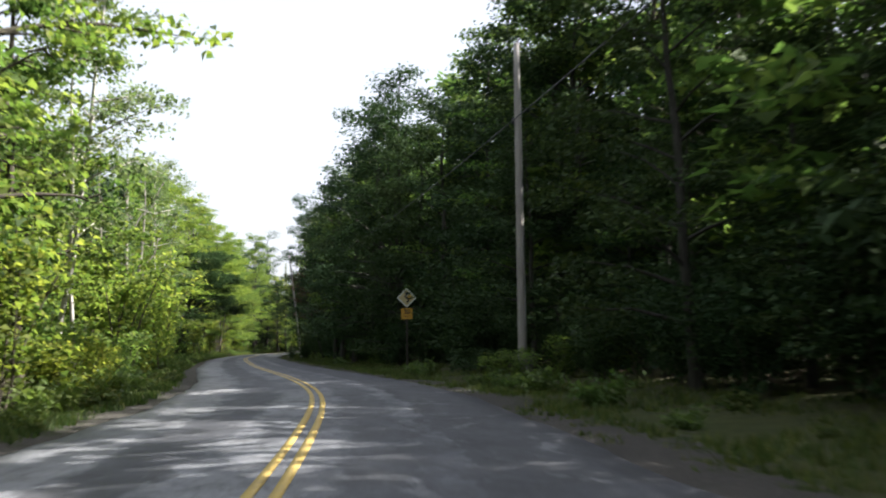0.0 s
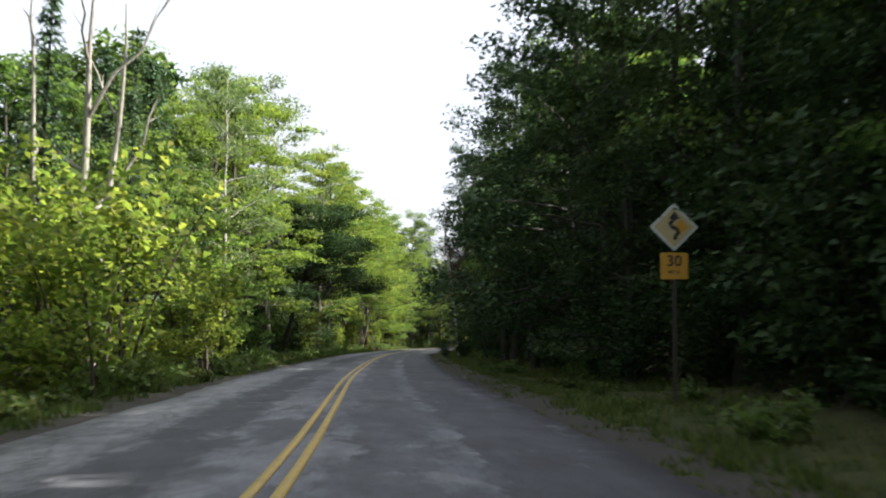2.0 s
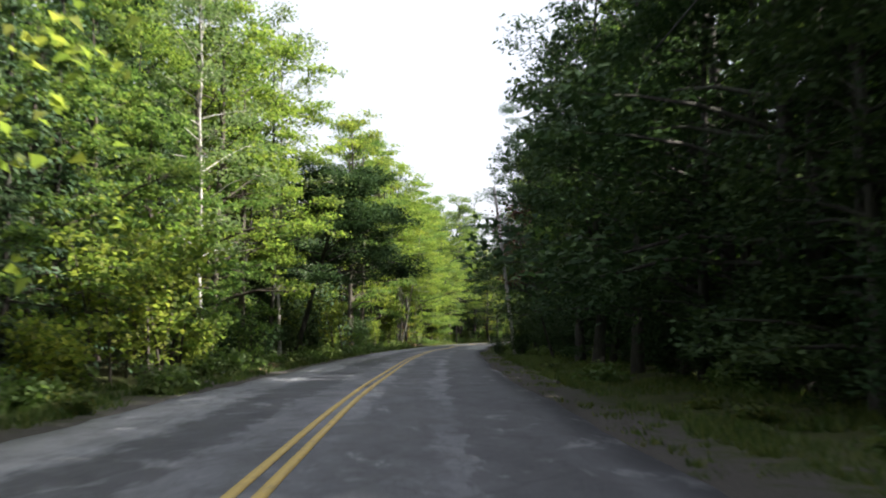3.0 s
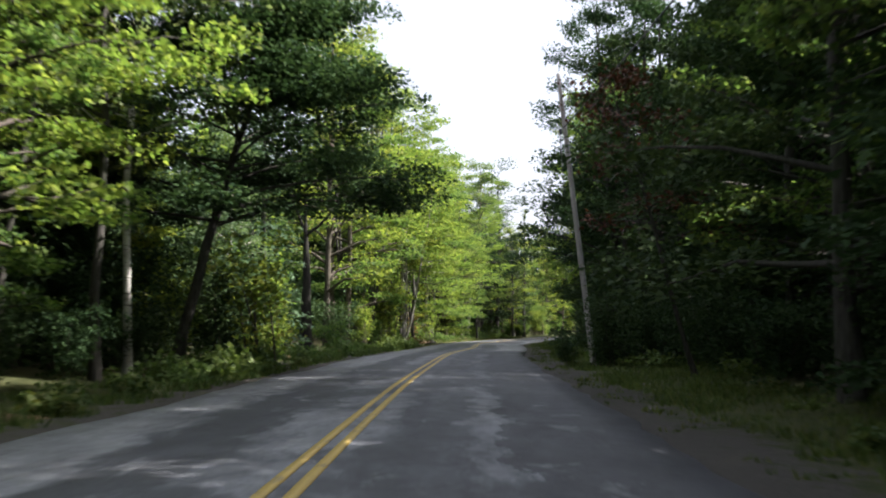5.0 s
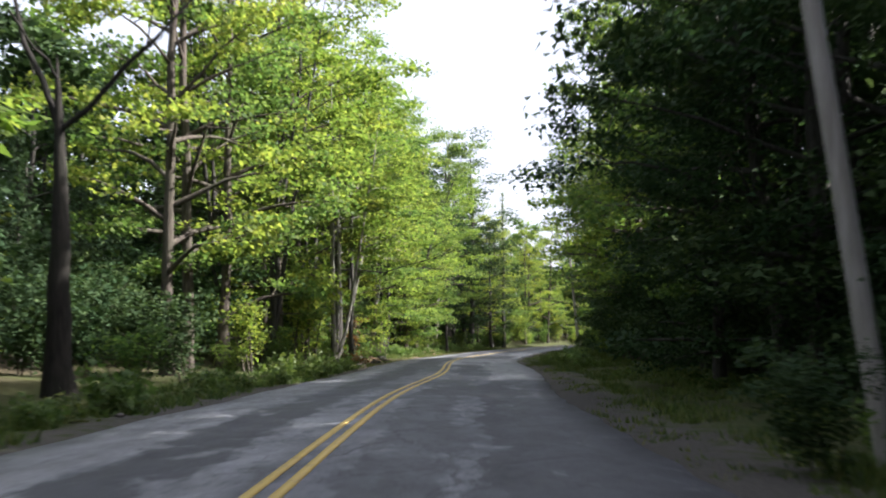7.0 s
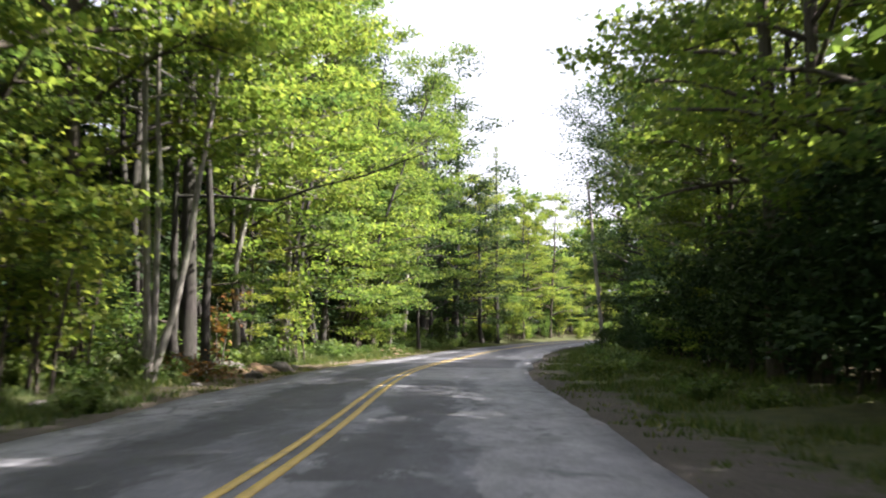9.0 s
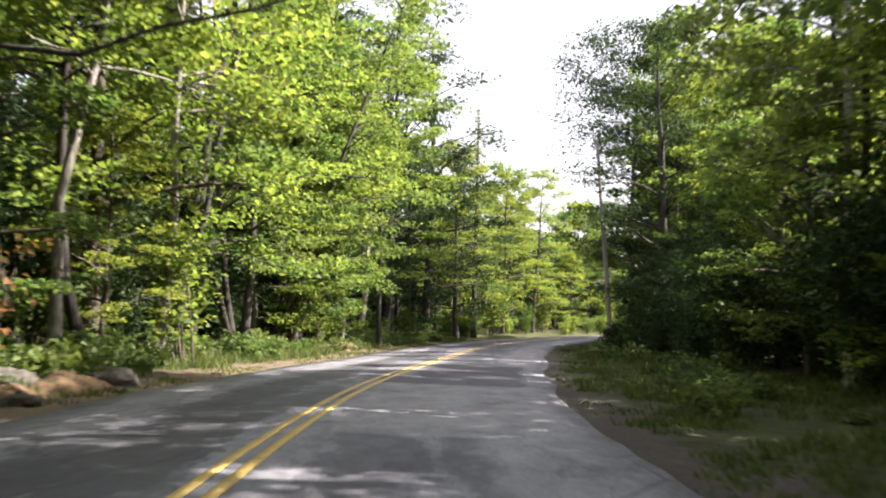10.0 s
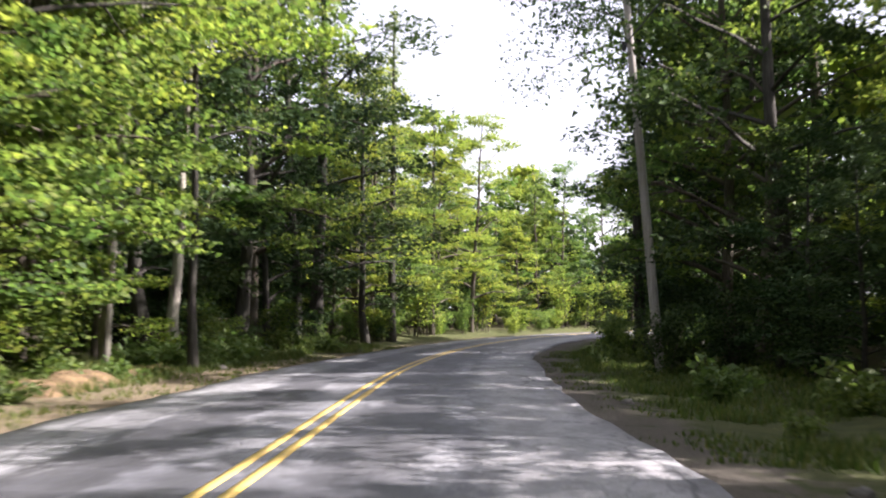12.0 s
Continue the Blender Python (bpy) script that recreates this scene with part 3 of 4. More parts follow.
WOODS = "roadside trees"
LABELS = {
    "maple": ("maple_tree", "green broadleaf maple tree with layered leafy branches"),
    "oak": ("oak_tree", "dark green broadleaf tree at the shaded wood's edge"),
    "yellow": ("young_maple_tree", "sunlit yellow-green maple tree with thin grey trunk"),
    "birch": ("birch_tree", "slender white-barked birch tree with airy pale foliage"),
    "far": ("forest_tree", "green broadleaf tree standing deeper in the woods"),
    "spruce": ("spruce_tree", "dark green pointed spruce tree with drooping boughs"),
    "tall": ("maple_tree", "tall maple tree with bare lower trunk and sunlit crown"),
}


def tree_kinds(stem, rows):
    for i, meshes in enumerate(rows):
        kind(f"{stem}{i}", *LABELS[stem], "tree", WOODS, meshes)


# sunlit edge trees, close to the road
tree_kinds("maple", [broadleaf(seed, h, b, sp, 27, 70, 0.178, MAPLE, BARK, twigs=4, tight=0.72, layer=0.17)
                     for h, b, sp, seed in ((18, 0.14, 4.2, 11), (16, 0.09, 4.0, 12), (13, 0.07, 3.5, 14))])
tree_kinds("yellow", [broadleaf(seed, h, b, sp, 26, 70, 0.178, YELLOW, BARK, twigs=4, tight=0.72, layer=0.17)
                      for h, b, sp, seed in ((17, 0.16, 4.2, 31), (14, 0.10, 3.8, 32))])
tree_kinds("tall", [broadleaf(seed, h, b, sp, 24, 68, 0.188, mat, BARK_DARK, radius=0.115, twigs=4, tight=0.72, layer=0.17, stems=st)
                    for h, b, sp, mat, seed, st in ((18, 0.36, 4.3, YELLOW, 33, 1), (19, 0.40, 4.6, YELLOW, 35, 1), (18, 0.42, 4.4, YELLOW, 37, 3))])
kind("stout", "maple_tree", "stout dark-barked maple tree with high spreading limbs", "tree", WOODS, broadleaf(36, 19, 0.42, 4.8, 22, 80, 0.195, MAPLE, BARK_DARK, radius=0.25, twigs=4, tight=0.72, layer=0.17))
for i, (mat, seed) in enumerate([(MAPLE, 38), (YELLOW, 39)]):
    kind(f"low_maple{i}", "maple_tree", "sunlit maple tree with low layered boughs over the verge", "tree", WOODS,
         broadleaf(seed, 18, 0.15, 4.4, 28, 70, 0.178, mat, BARK_DARK, radius=0.13, lean=(0.04, 0.0), twigs=4, tight=0.72, layer=0.17, stems=2 - i))
for i, (bark, lean, seed) in enumerate([(BARK_DARK, 0.10, 47), (BARK_GREY, 0.03, 49)]):
    kind(f"crooked{i}", "maple_tree", "slender crooked maple tree with bare winding trunk", "tree", WOODS,
         broadleaf(seed, 15, 0.40, 3.8, 24, 64, 0.178, YELLOW, bark, radius=0.115, lean=(lean, 0.0), twigs=4, tight=0.72, layer=0.17, bend=1.7))
kind("rusty", "sapling", "small sapling with rust-brown withered leaves", "shrub", "", shrub(77, 3.4, 0.8, 3, 9, 0.16, RUST))
tree_kinds("birch", [broadleaf(seed, h, b, sp, 26, 48, 0.17, BIRCH, BARK_BIRCH, radius=0.085, shape=0.7, twigs=4)
                     for h, b, sp, seed in ((20, 0.26, 3.0, 41), (16, 0.24, 2.5, 42))])
kind("birch_clump", "maple_clump", "clump of several leaning grey-barked maple stems with high foliage", "tree", WOODS,
     broadleaf(45, 16, 0.42, 3.0, 32, 50, 0.19, YELLOW, BARK_GREY, radius=0.105, stems=4, twigs=3))
# shaded edge trees, with the shade also put into their leaf colour
tree_kinds("oak", [broadleaf(seed, h, b, sp, 24, per, 0.18, SHADE_LEAF, BARK_DARK, twigs=5, three=True, tight=0.84)
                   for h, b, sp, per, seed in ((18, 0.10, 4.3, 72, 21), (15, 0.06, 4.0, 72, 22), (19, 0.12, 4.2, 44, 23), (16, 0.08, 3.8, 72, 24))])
kind("great_oak", "oak_tree", "great oak tree with wide low-hanging leafy limbs, leaves darkened for shade", "tree", WOODS,
     broadleaf(26, 12, 0.42, 5.2, 38, 230, 0.15, SHADE_LEAF, BARK_DARK, radius=0.17, lean=(0.20, 0.0), twigs=5, tight=0.8, layer=0.2))
kind("high_oak", "oak_tree", "tall oak tree with a shade-darkened high crown reaching over the road", "tree", WOODS,
     broadleaf(27, 21.5, 0.66, 6.8, 24, 100, 0.20, SHADE_LEAF, BARK_DARK, radius=0.22, twigs=5))
kind("leaning_oak", "oak_tree", "green oak tree leaning out over the road, leaves darkened for shade", "tree", WOODS,
     broadleaf(28, 19, 0.12, 5.2, 34, 150, 0.125, SHADE_LEAF, BARK_DARK, lean=(-0.10, 0.0), twigs=5, three=True, tight=0.58))
kind("red_maple", "red_maple_tree", "young maple with dull red early autumn leaves", "tree", WOODS,
     broadleaf(29, 9.0, 0.45, 2.2, 12, 34, 0.14, RED, BARK_DARK, radius=0.06, lean=(-0.26, 0.0), twigs=4, three=True))
# deeper in the woods
tree_kinds("far", [broadleaf(seed, h, b, 4.6, 18, 46, 0.46, mat, bark, twigs=3, three=True)
                   for h, b, mat, bark, seed in ((17, 0.06, SHADE_LEAF, BARK_DARK, 51), (19, 0.10, MAPLE, BARK, 52), (16, 0.06, YELLOW, BARK, 53), (15, 0.02, SHADE_LEAF, BARK_DARK, 54))])
kind("pine", "pine_tree", "tall thin pine with sparse ragged boughs", "tree", WOODS, conifer(63, 20.5, 2.7, 22, BIRCH, BARK_DARK, 0.35, 0.6))
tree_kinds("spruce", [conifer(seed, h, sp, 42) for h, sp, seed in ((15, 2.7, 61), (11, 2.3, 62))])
for i, (h, sp, mat, seed) in enumerate([(3.2, 1.5, MAPLE, 71), (2.4, 1.3, YELLOW, 72), (4.8, 1.7, YELLOW, 73), (2.0, 1.4, SHADE_LEAF, 74), (4.2, 1.6, MAPLE, 75)]):
    kind(f"shrub{i}", "sapling" if mat is YELLOW else "shrub", "leafy green shrub growing at the road's edge" if mat is not YELLOW else "sunlit yellow-green leafy sapling at the road's edge", "shrub", "roadside shrubs",
         shrub(seed, h, sp, 9, 16, 0.17, mat))
# dark-leaved filler for the black gaps under the crowns; shade put into leaf colour
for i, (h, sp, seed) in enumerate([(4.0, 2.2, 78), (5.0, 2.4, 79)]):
    kind(f"thicket{i}", "thicket", "dense thicket under the trees, dark leaves standing in for shade", "shrub", "roadside shrubs", shrub(seed, h, sp, 15, 27, 0.18, SHADE_LEAF, 0.6, True, 3))
for i, (h, sp, mat, seed) in enumerate([(0.9, 0.8, FERN, 81), (0.6, 0.7, GRASS, 82)]):
    kind(f"weed{i}", "weed_clump", "low bright green clump of ferns and weeds", "weeds", "roadside weeds", shrub(seed, h, sp, 10, 9, 0.16, mat, 0.8, True, 1))


def dead_tree(seed, height, radius, forks, lean=(0, 0)):
    """A leafless tree with broken limbs."""
    rng = np.random.default_rng(seed)
    wood, limbs = Shape(), []
    path, rad = grow_trunk(wood, rng, height, radius, lean, 0.5, 9, 10)
    for f, az, length, up in forks:
        limb = Shape()
        limbs.append(limb)
        lp = limb_path(along(path, f), az, length, radians(up), -0.25, rng, 6)
        lp[1:-1] += rng.normal(0, 0.09, (4, 3))
        r0 = 0.7 * float(np.interp(f, np.linspace(0, 1, len(rad)), rad))
        limb.tube(lp, np.linspace(r0, 0.02, 6), 6)
        for g in rng.uniform(0.4, 0.95, 3):
            tp = limb_path(along(lp, g), az + rng.uniform(-1.2, 1.2), length * 0.3, radians(rng.uniform(10, 60)), 0.0, rng, 3)
            limb.tube(tp, [0.3 * r0, 0.012, 0.006], 4)
    return wood, limbs


def place_dead(name, label, x, y, bark, *args, **more):
    wood, limbs = dead_tree(*args, **more)
    root = thing(name, label, "dead tree", at=Matrix.Translation((x, y, height_at(x, y) - 0.1)))
    piece("trunk", wood.mesh("trunk", bark, True), root)
    for limb in limbs:
        piece("limb", limb.mesh("limb", bark, True), root)


def set_out(y0, y1, step, d0, d1, keys, size=(0.88, 1.12), skip=()):
    """Plants in a row along the road between two distances from its middle."""
    rng = np.random.default_rng(int(y0 * 7 + y1 * 131 + abs(d0) * 1710 + (d0 > 0) * 77))
    y = y0 + step * rng.uniform(0, 0.5)
    while y < y1:
        p = beside(y, rng.uniform(d0, d1))
        key = keys[int(rng.integers(len(keys)))]
        if not any(a <= y <= b for a, b in skip):
            tip = 0.085 if key.startswith(("tall", "birch")) else 0.025
            plant(key, p[0], p[1], rng.uniform(0, 6.28), rng.uniform(*size), rng.uniform(0.92, 1.1), (rng.normal(0, tip), rng.normal(0, tip)))
        y += step * rng.uniform(0.75, 1.25)


# ---- right side, in shade ----
GAPS = ((29, 42), (45.5, 68), (86.5, 88.5), (129, 130.5), (167, 170.5))
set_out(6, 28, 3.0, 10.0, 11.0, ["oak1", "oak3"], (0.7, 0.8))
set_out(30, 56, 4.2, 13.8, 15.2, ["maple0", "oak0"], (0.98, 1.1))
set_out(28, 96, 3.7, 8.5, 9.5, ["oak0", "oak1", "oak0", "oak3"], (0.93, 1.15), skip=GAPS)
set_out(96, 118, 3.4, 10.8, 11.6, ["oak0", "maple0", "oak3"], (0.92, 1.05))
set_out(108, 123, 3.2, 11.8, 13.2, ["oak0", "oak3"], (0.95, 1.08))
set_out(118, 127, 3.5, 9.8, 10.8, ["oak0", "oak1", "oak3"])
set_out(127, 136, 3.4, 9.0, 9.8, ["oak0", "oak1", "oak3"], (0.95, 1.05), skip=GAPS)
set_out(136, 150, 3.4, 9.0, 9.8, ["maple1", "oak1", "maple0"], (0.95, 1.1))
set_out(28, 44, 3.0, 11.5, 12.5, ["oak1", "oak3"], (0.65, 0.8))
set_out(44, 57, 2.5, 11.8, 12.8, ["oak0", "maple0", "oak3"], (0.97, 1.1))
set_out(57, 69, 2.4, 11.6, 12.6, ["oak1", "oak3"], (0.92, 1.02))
set_out(150, 164, 4.2, 9.4, 10.2, ["maple0", "yellow0"], (1.0, 1.12))
set_out(164, 178, 4.0, 9.6, 10.6, ["yellow1", "tall0", "maple1", "tall1"], (0.74, 0.9), skip=GAPS)
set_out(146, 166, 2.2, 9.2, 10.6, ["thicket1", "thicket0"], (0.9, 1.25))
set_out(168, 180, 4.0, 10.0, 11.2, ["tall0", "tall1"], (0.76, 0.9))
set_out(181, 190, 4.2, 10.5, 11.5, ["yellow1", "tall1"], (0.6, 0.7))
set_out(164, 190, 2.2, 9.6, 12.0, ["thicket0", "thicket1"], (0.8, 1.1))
set_out(187, 208, 2.4, 9.0, 10.4, ["oak1", "oak3"], (0.46, 0.58))
set_out(184, 209, 4.2, 11.6, 12.8, ["yellow1", "tall1"], (0.8, 0.9))
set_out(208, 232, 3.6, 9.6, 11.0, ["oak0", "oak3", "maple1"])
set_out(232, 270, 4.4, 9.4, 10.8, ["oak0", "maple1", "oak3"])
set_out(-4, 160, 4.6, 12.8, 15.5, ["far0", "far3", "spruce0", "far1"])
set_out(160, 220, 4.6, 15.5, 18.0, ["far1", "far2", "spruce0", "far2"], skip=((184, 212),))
set_out(184, 212, 4.5, 14, 17, ["far2"], (0.55, 0.7))
set_out(220, 275, 4.6, 12.8, 15.5, ["far0", "far3", "far1"])
set_out(0, 285, 6.5, 18.0, 24.0, ["far0", "far3"], skip=((184, 216),))
set_out(40, 152, 4.0, 16.0, 18.5, ["far0", "far3"], (0.85, 1.0))
set_out(184, 216, 4.8, 20.0, 25.0, ["far2", "far3"], (0.6, 0.75))
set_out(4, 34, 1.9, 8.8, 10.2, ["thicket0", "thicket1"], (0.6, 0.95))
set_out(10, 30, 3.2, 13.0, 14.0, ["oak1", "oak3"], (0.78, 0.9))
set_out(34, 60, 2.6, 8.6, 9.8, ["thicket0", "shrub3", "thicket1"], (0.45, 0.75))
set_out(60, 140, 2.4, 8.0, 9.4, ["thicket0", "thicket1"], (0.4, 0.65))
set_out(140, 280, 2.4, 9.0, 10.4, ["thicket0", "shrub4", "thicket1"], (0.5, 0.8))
set_out(8, 230, 2.4, 5.6, 8.6, ["weed0", "weed1"], (0.4, 1.0))

# ---- left side, sunlit ----
set_out(20, 46, 3.8, -9.4, -8.2, ["maple0", "yellow0", "maple1", "birch1"], skip=((33, 41.5),))
set_out(47, 64, 3.8, -13.0, -11.8, ["maple2", "maple1", "yellow1"], (0.8, 0.95))
set_out(47, 64, 2.2, -9.5, -7.2, ["shrub2", "shrub4", "shrub2"], (1.0, 1.35))
set_out(64, 90, 3.2, -9.6, -8.0, ["maple2", "spruce1", "maple2"], (0.8, 0.95))
set_out(89.5, 101, 3.4, -11.0, -8.6, ["birch0", "maple0", "tall1"], (0.8, 0.95))
set_out(101, 113, 3.4, -14.5, -11.0, ["tall0", "birch0", "tall1"], (0.85, 1.0))
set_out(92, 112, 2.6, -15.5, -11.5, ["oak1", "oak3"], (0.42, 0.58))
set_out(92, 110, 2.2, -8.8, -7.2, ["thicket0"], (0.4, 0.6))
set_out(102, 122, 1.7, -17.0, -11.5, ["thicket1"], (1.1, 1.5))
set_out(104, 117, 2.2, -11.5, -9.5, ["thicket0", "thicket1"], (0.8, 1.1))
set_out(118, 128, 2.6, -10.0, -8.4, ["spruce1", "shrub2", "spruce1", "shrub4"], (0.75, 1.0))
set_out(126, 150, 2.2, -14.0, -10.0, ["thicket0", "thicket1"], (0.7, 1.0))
set_out(138, 176, 2.6, -25.0, -17.0, ["thicket1"], (1.0, 1.3))
set_out(140, 150, 3.6, -9.4, -8.2, ["maple1", "maple0", "yellow0", "maple0"], (0.95, 1.15))
set_out(150, 182, 4.0, -9.6, -7.4, ["tall0", "tall2", "tall1", "yellow0", "tall2"], (1.0, 1.15))
set_out(198, 202, 4.0, -9.6, -7.4, ["tall0", "tall2"], (1.0, 1.15))
set_out(183, 198, 3.4, -8.4, -7.2, ["low_maple0", "low_maple1"], (0.98, 1.1))
set_out(184, 198, 1.8, -12.0, -9.2, ["thicket0", "thicket1"], (0.75, 1.0))
# dark-leaved oaks take the place of shade cast from across the road
set_out(209, 236, 3.2, -10.2, -7.8, ["oak0", "oak3", "oak2", "maple0"], (1.1, 1.25))
set_out(236, 242, 4.2, -9.0, -7.6, ["yellow1"], (0.92, 1.0))
set_out(240, 264, 3.6, -9.0, -7.4, ["yellow0", "maple1", "yellow0"], (0.78, 0.92))
set_out(264, 305, 4.0, -10.5, -8.0, ["yellow0", "yellow1", "maple1", "yellow1"], (0.75, 0.9))
set_out(18, 46, 4.2, -16.0, -12.5, ["far1", "spruce0", "far0", "far3"])
set_out(46, 96, 4.0, -17.0, -12.5, ["spruce1", "far1", "spruce0", "far2"], (0.58, 0.72))
set_out(96, 113, 4.2, -18.5, -15.5, ["far1", "far2", "far0"])
set_out(113, 128, 3.0, -14.5, -11.5, ["spruce0", "spruce1"], (0.85, 1.0))
set_out(128, 150, 4.2, -16.0, -12.5, ["far2", "spruce1"], (0.6, 0.75))
set_out(150, 262, 4.2, -16.0, -12.0, ["far1", "spruce0", "far0", "far3", "spruce1", "far3"])
set_out(264, 302, 1.8, -20.0, -9.5, ["far2", "far1", "thicket1", "maple2"], (0.7, 0.95))
set_out(262, 310, 4.2, -16.0, -12.5, ["far1", "far0", "far3", "far2"], (0.66, 0.8))
set_out(16, 46, 4.6, -22.0, -17.5, ["far0", "far1", "far3"], (0.95, 1.1))
set_out(46, 96, 4.6, -22.0, -17.5, ["far1", "far2"], (0.62, 0.74))
set_out(96, 132, 4.6, -22.0, -17.5, ["far0", "far1", "far3"], (0.9, 1.1))
set_out(132, 152, 4.6, -22.0, -17.5, ["far2"], (0.55, 0.7))
set_out(152, 240, 4.6, -22.0, -17.5, ["far0", "far1", "far3"], (0.9, 1.1))
set_out(16, 240, 7.5, -31.0, -25.0, ["far0", "far1", "far3"], (0.8, 1.0))
set_out(240, 310, 4.6, -31.0, -18.0, ["far0", "far1", "far3"], (0.7, 0.85))
set_out(16, 90, 2.3, -7.2, -5.6, ["shrub0", "shrub1", "shrub2", "shrub4"], (0.8, 1.15))
set_out(92, 111, 2.2, -12.0, -9.0, ["thicket0", "thicket1"], (0.7, 0.95))
set_out(88, 113, 2.4, -20.0, -13.5, ["thicket0", "thicket1"], (1.0, 1.4))
set_out(110, 150, 4.4, -8.2, -6.2, ["shrub0", "shrub1", "thicket0", "shrub2"], (0.6, 0.95))
set_out(150, 245, 3.2, -8.5, -6.4, ["shrub0", "shrub3", "shrub4"], (0.55, 1.0), skip=((183, 198),))
set_out(146, 250, 1.9, -13.0, -9.0, ["shrub4", "thicket0", "thicket1"], (0.8, 1.2))
set_out(250, 306, 2.2, -13.0, -8.0, ["shrub4", "thicket1", "shrub0"], (0.8, 1.2))
set_out(240, 300, 2.4, -8.0, -6.0, ["shrub1", "shrub0", "shrub4", "shrub2"])
set_out(16, 160, 1.7, -5.9, -4.4, ["weed0", "weed1"], (0.6, 1.2))
set_out(158, 230, 1.3, -7.4, -5.3, ["weed0", "weed0", "weed1"], (0.6, 1.15))

# woods behind the start
set_out(-40, 17, 4.2, -24.0, -10.0, ["far0", "maple1", "far3", "far1"])
set_out(-40, 6, 4.2, 10.0, 24.0, ["far0", "far3"])

# trees that stand out
plant("birch0", -13.3, 44.3, 1.0)
plant("spruce0", -26.1, 84.9, 0.4, 1.07)
for x, y, key, size in ((-21.0, 75.6, "spruce1", 1.15), (-19.8, 71.8, "spruce1", 0.95), (-22.6, 80.2, "spruce0", 0.82), (-21.8, 73.4, "spruce0", 0.8), (-24.4, 84.0, "spruce0", 0.9)):
    plant(key, x, y, 2.1 * y, size)
plant("birch0", -25.3, 104.4, 2.0, 1.08)
plant("tall0", -24.8, 102.0, 3.6, 1.1)
plant("tall0", -27.0, 101.5, 0.4, 0.82)
plant("birch0", -28.6, 103.4, 1.4, 1.0)
plant("maple1", -24.2, 96.2, 0.9, 0.66)
plant("yellow1", -29.5, 110.0, 2.9, 0.95)
plant("shrub2", -24.0, 109.8, 1.9, 0.85)
plant("great_oak", -25.2, 106.8, 0.0, 1.0, 0.85)
plant("great_oak", -29.2, 107.4, 2.4, 0.95, 0.8)
plant("birch1", -28.8, 118.6, 0.8, 0.5)
plant("birch_clump", -32.9, 162.0, 0.9)
plant("crooked1", -34.8, 172.8, 2.2, 1.0)
plant("crooked0", -35.0, 174.6, 0.0, 1.05)
plant("crooked1", -35.5, 179.4, 0.4, 1.1)
plant("stout", -34.4, 167.6, 2.2)
plant("rusty", -33.7, 168.6, 0.2)
plant("oak0", -35.2, 237.0, 1.0, 0.95)
plant("birch1", -18.8, 175.7, 0.3, 1.0)
plant("oak0", -13.3, 131.5, 4.4, 1.1)
plant("high_oak", -21.6, 230.0, 2.1, 1.05)
plant("leaning_oak", *beside(132.5, 8.8), 0.0)
plant("oak0", *beside(129.2, 8.1), 4.0, 0.95)
plant("oak3", *beside(137.2, 7.9), 2.7, 1.1)
# dark thickets standing in for the unlit hollow under the great oak
for x, y, size in ((-25.6, 110.4, 0.8), (-26.9, 112.6, 0.95), (-28.3, 111.0, 1.0), (-27.3, 115.0, 0.9)):
    plant("thicket1", x, y, 1.3 * y, size)
for y, d, size in ((196.0, 20.5, 0.95), (201.0, 18.5, 0.9), (206.5, 17.5, 0.9), (211.0, 19.0, 0.95)):
    plant("far0", *beside(y, d), 2.2 * y, size)
for y, d, key, size in ((84.5, -9.8, "maple2", 0.92), (87.5, -9.4, "maple2", 0.98), (104.5, -10.4, "yellow0", 0.84)):
    plant(key, *beside(y, d), 1.4 * y, size)
plant("yellow0", *beside(94, -8.2), 0.3, 0.86)
plant("yellow0", *beside(98.6, -7.8), 1.9, 0.8)
plant("yellow1", -35.9, 177.2, 2.3, 0.62)
plant("shrub2", -34.8, 179.6, 0.9, 0.9)
for x, y, size in ((-32.6, 156.4, 0.95), (-33.5, 158.6, 1.05), (-33.9, 160.2, 0.85)):
    plant("shrub2", x, y, 1.6 * y, size)
plant("red_maple", -11.2, 110.4, 0.2)
plant("tall1", -33.2, 166.2, 0.4, 1.12)
plant("pine", -34.6, 243.2, 0.0)
plant("tall1", -35.4, 207.8, 1.1, 1.05)
plant("birch_clump", -37.0, 206.0, 2.6, 0.95)
for x, y, key, size in ((-38.6, 199.6, "maple1", 0.95), (-38.9, 203.6, "maple1", 1.0), (-38.3, 195.6, "yellow1", 1.0), (-37.6, 201.6, "shrub4", 1.0), (-37.4, 198.0, "shrub2", 0.9), (-37.9, 204.6, "shrub4", 0.9), (-37.1, 198.6, "maple2", 1.05), (-37.3, 202.6, "maple2", 1.1)):
    plant(key, x, y, 1.7 * y, size)
for x, y, size in ((-14.9, 59.4, 1.15), (-15.3, 61.6, 1.25), (-14.2, 57.2, 1.0)):
    plant("shrub2", x, y, 1.9 * y, size)
for y, d, size in ((55.5, 11.2, 1.0), (61.5, 10.0, 0.92), (65.5, 9.8, 0.9), (70.5, 9.6, 1.18)):
    p = beside(y, d)
    plant("oak0", p[0], p[1], 0.9 * y, size)
plant("oak3", -14.2, 139.5, 2.1, 1.05)
plant("spruce1", -28.7, 121.8, 0.3, 1.2)
plant("spruce1", -31.0, 126.0, 1.3, 1.0)
plant("birch0", -21.4, 86.0, 1.0, 0.85)
for y, d, key in ((172.5, -8.0, "maple2"), (198.5, -7.4, "yellow1"), (203, -7.4, "maple1"), (207, -7.6, "yellow1"), (157, -8.4, "maple2")):
    p = beside(y, d)
    plant(key, p[0], p[1], 0.7 * y, 0.9)
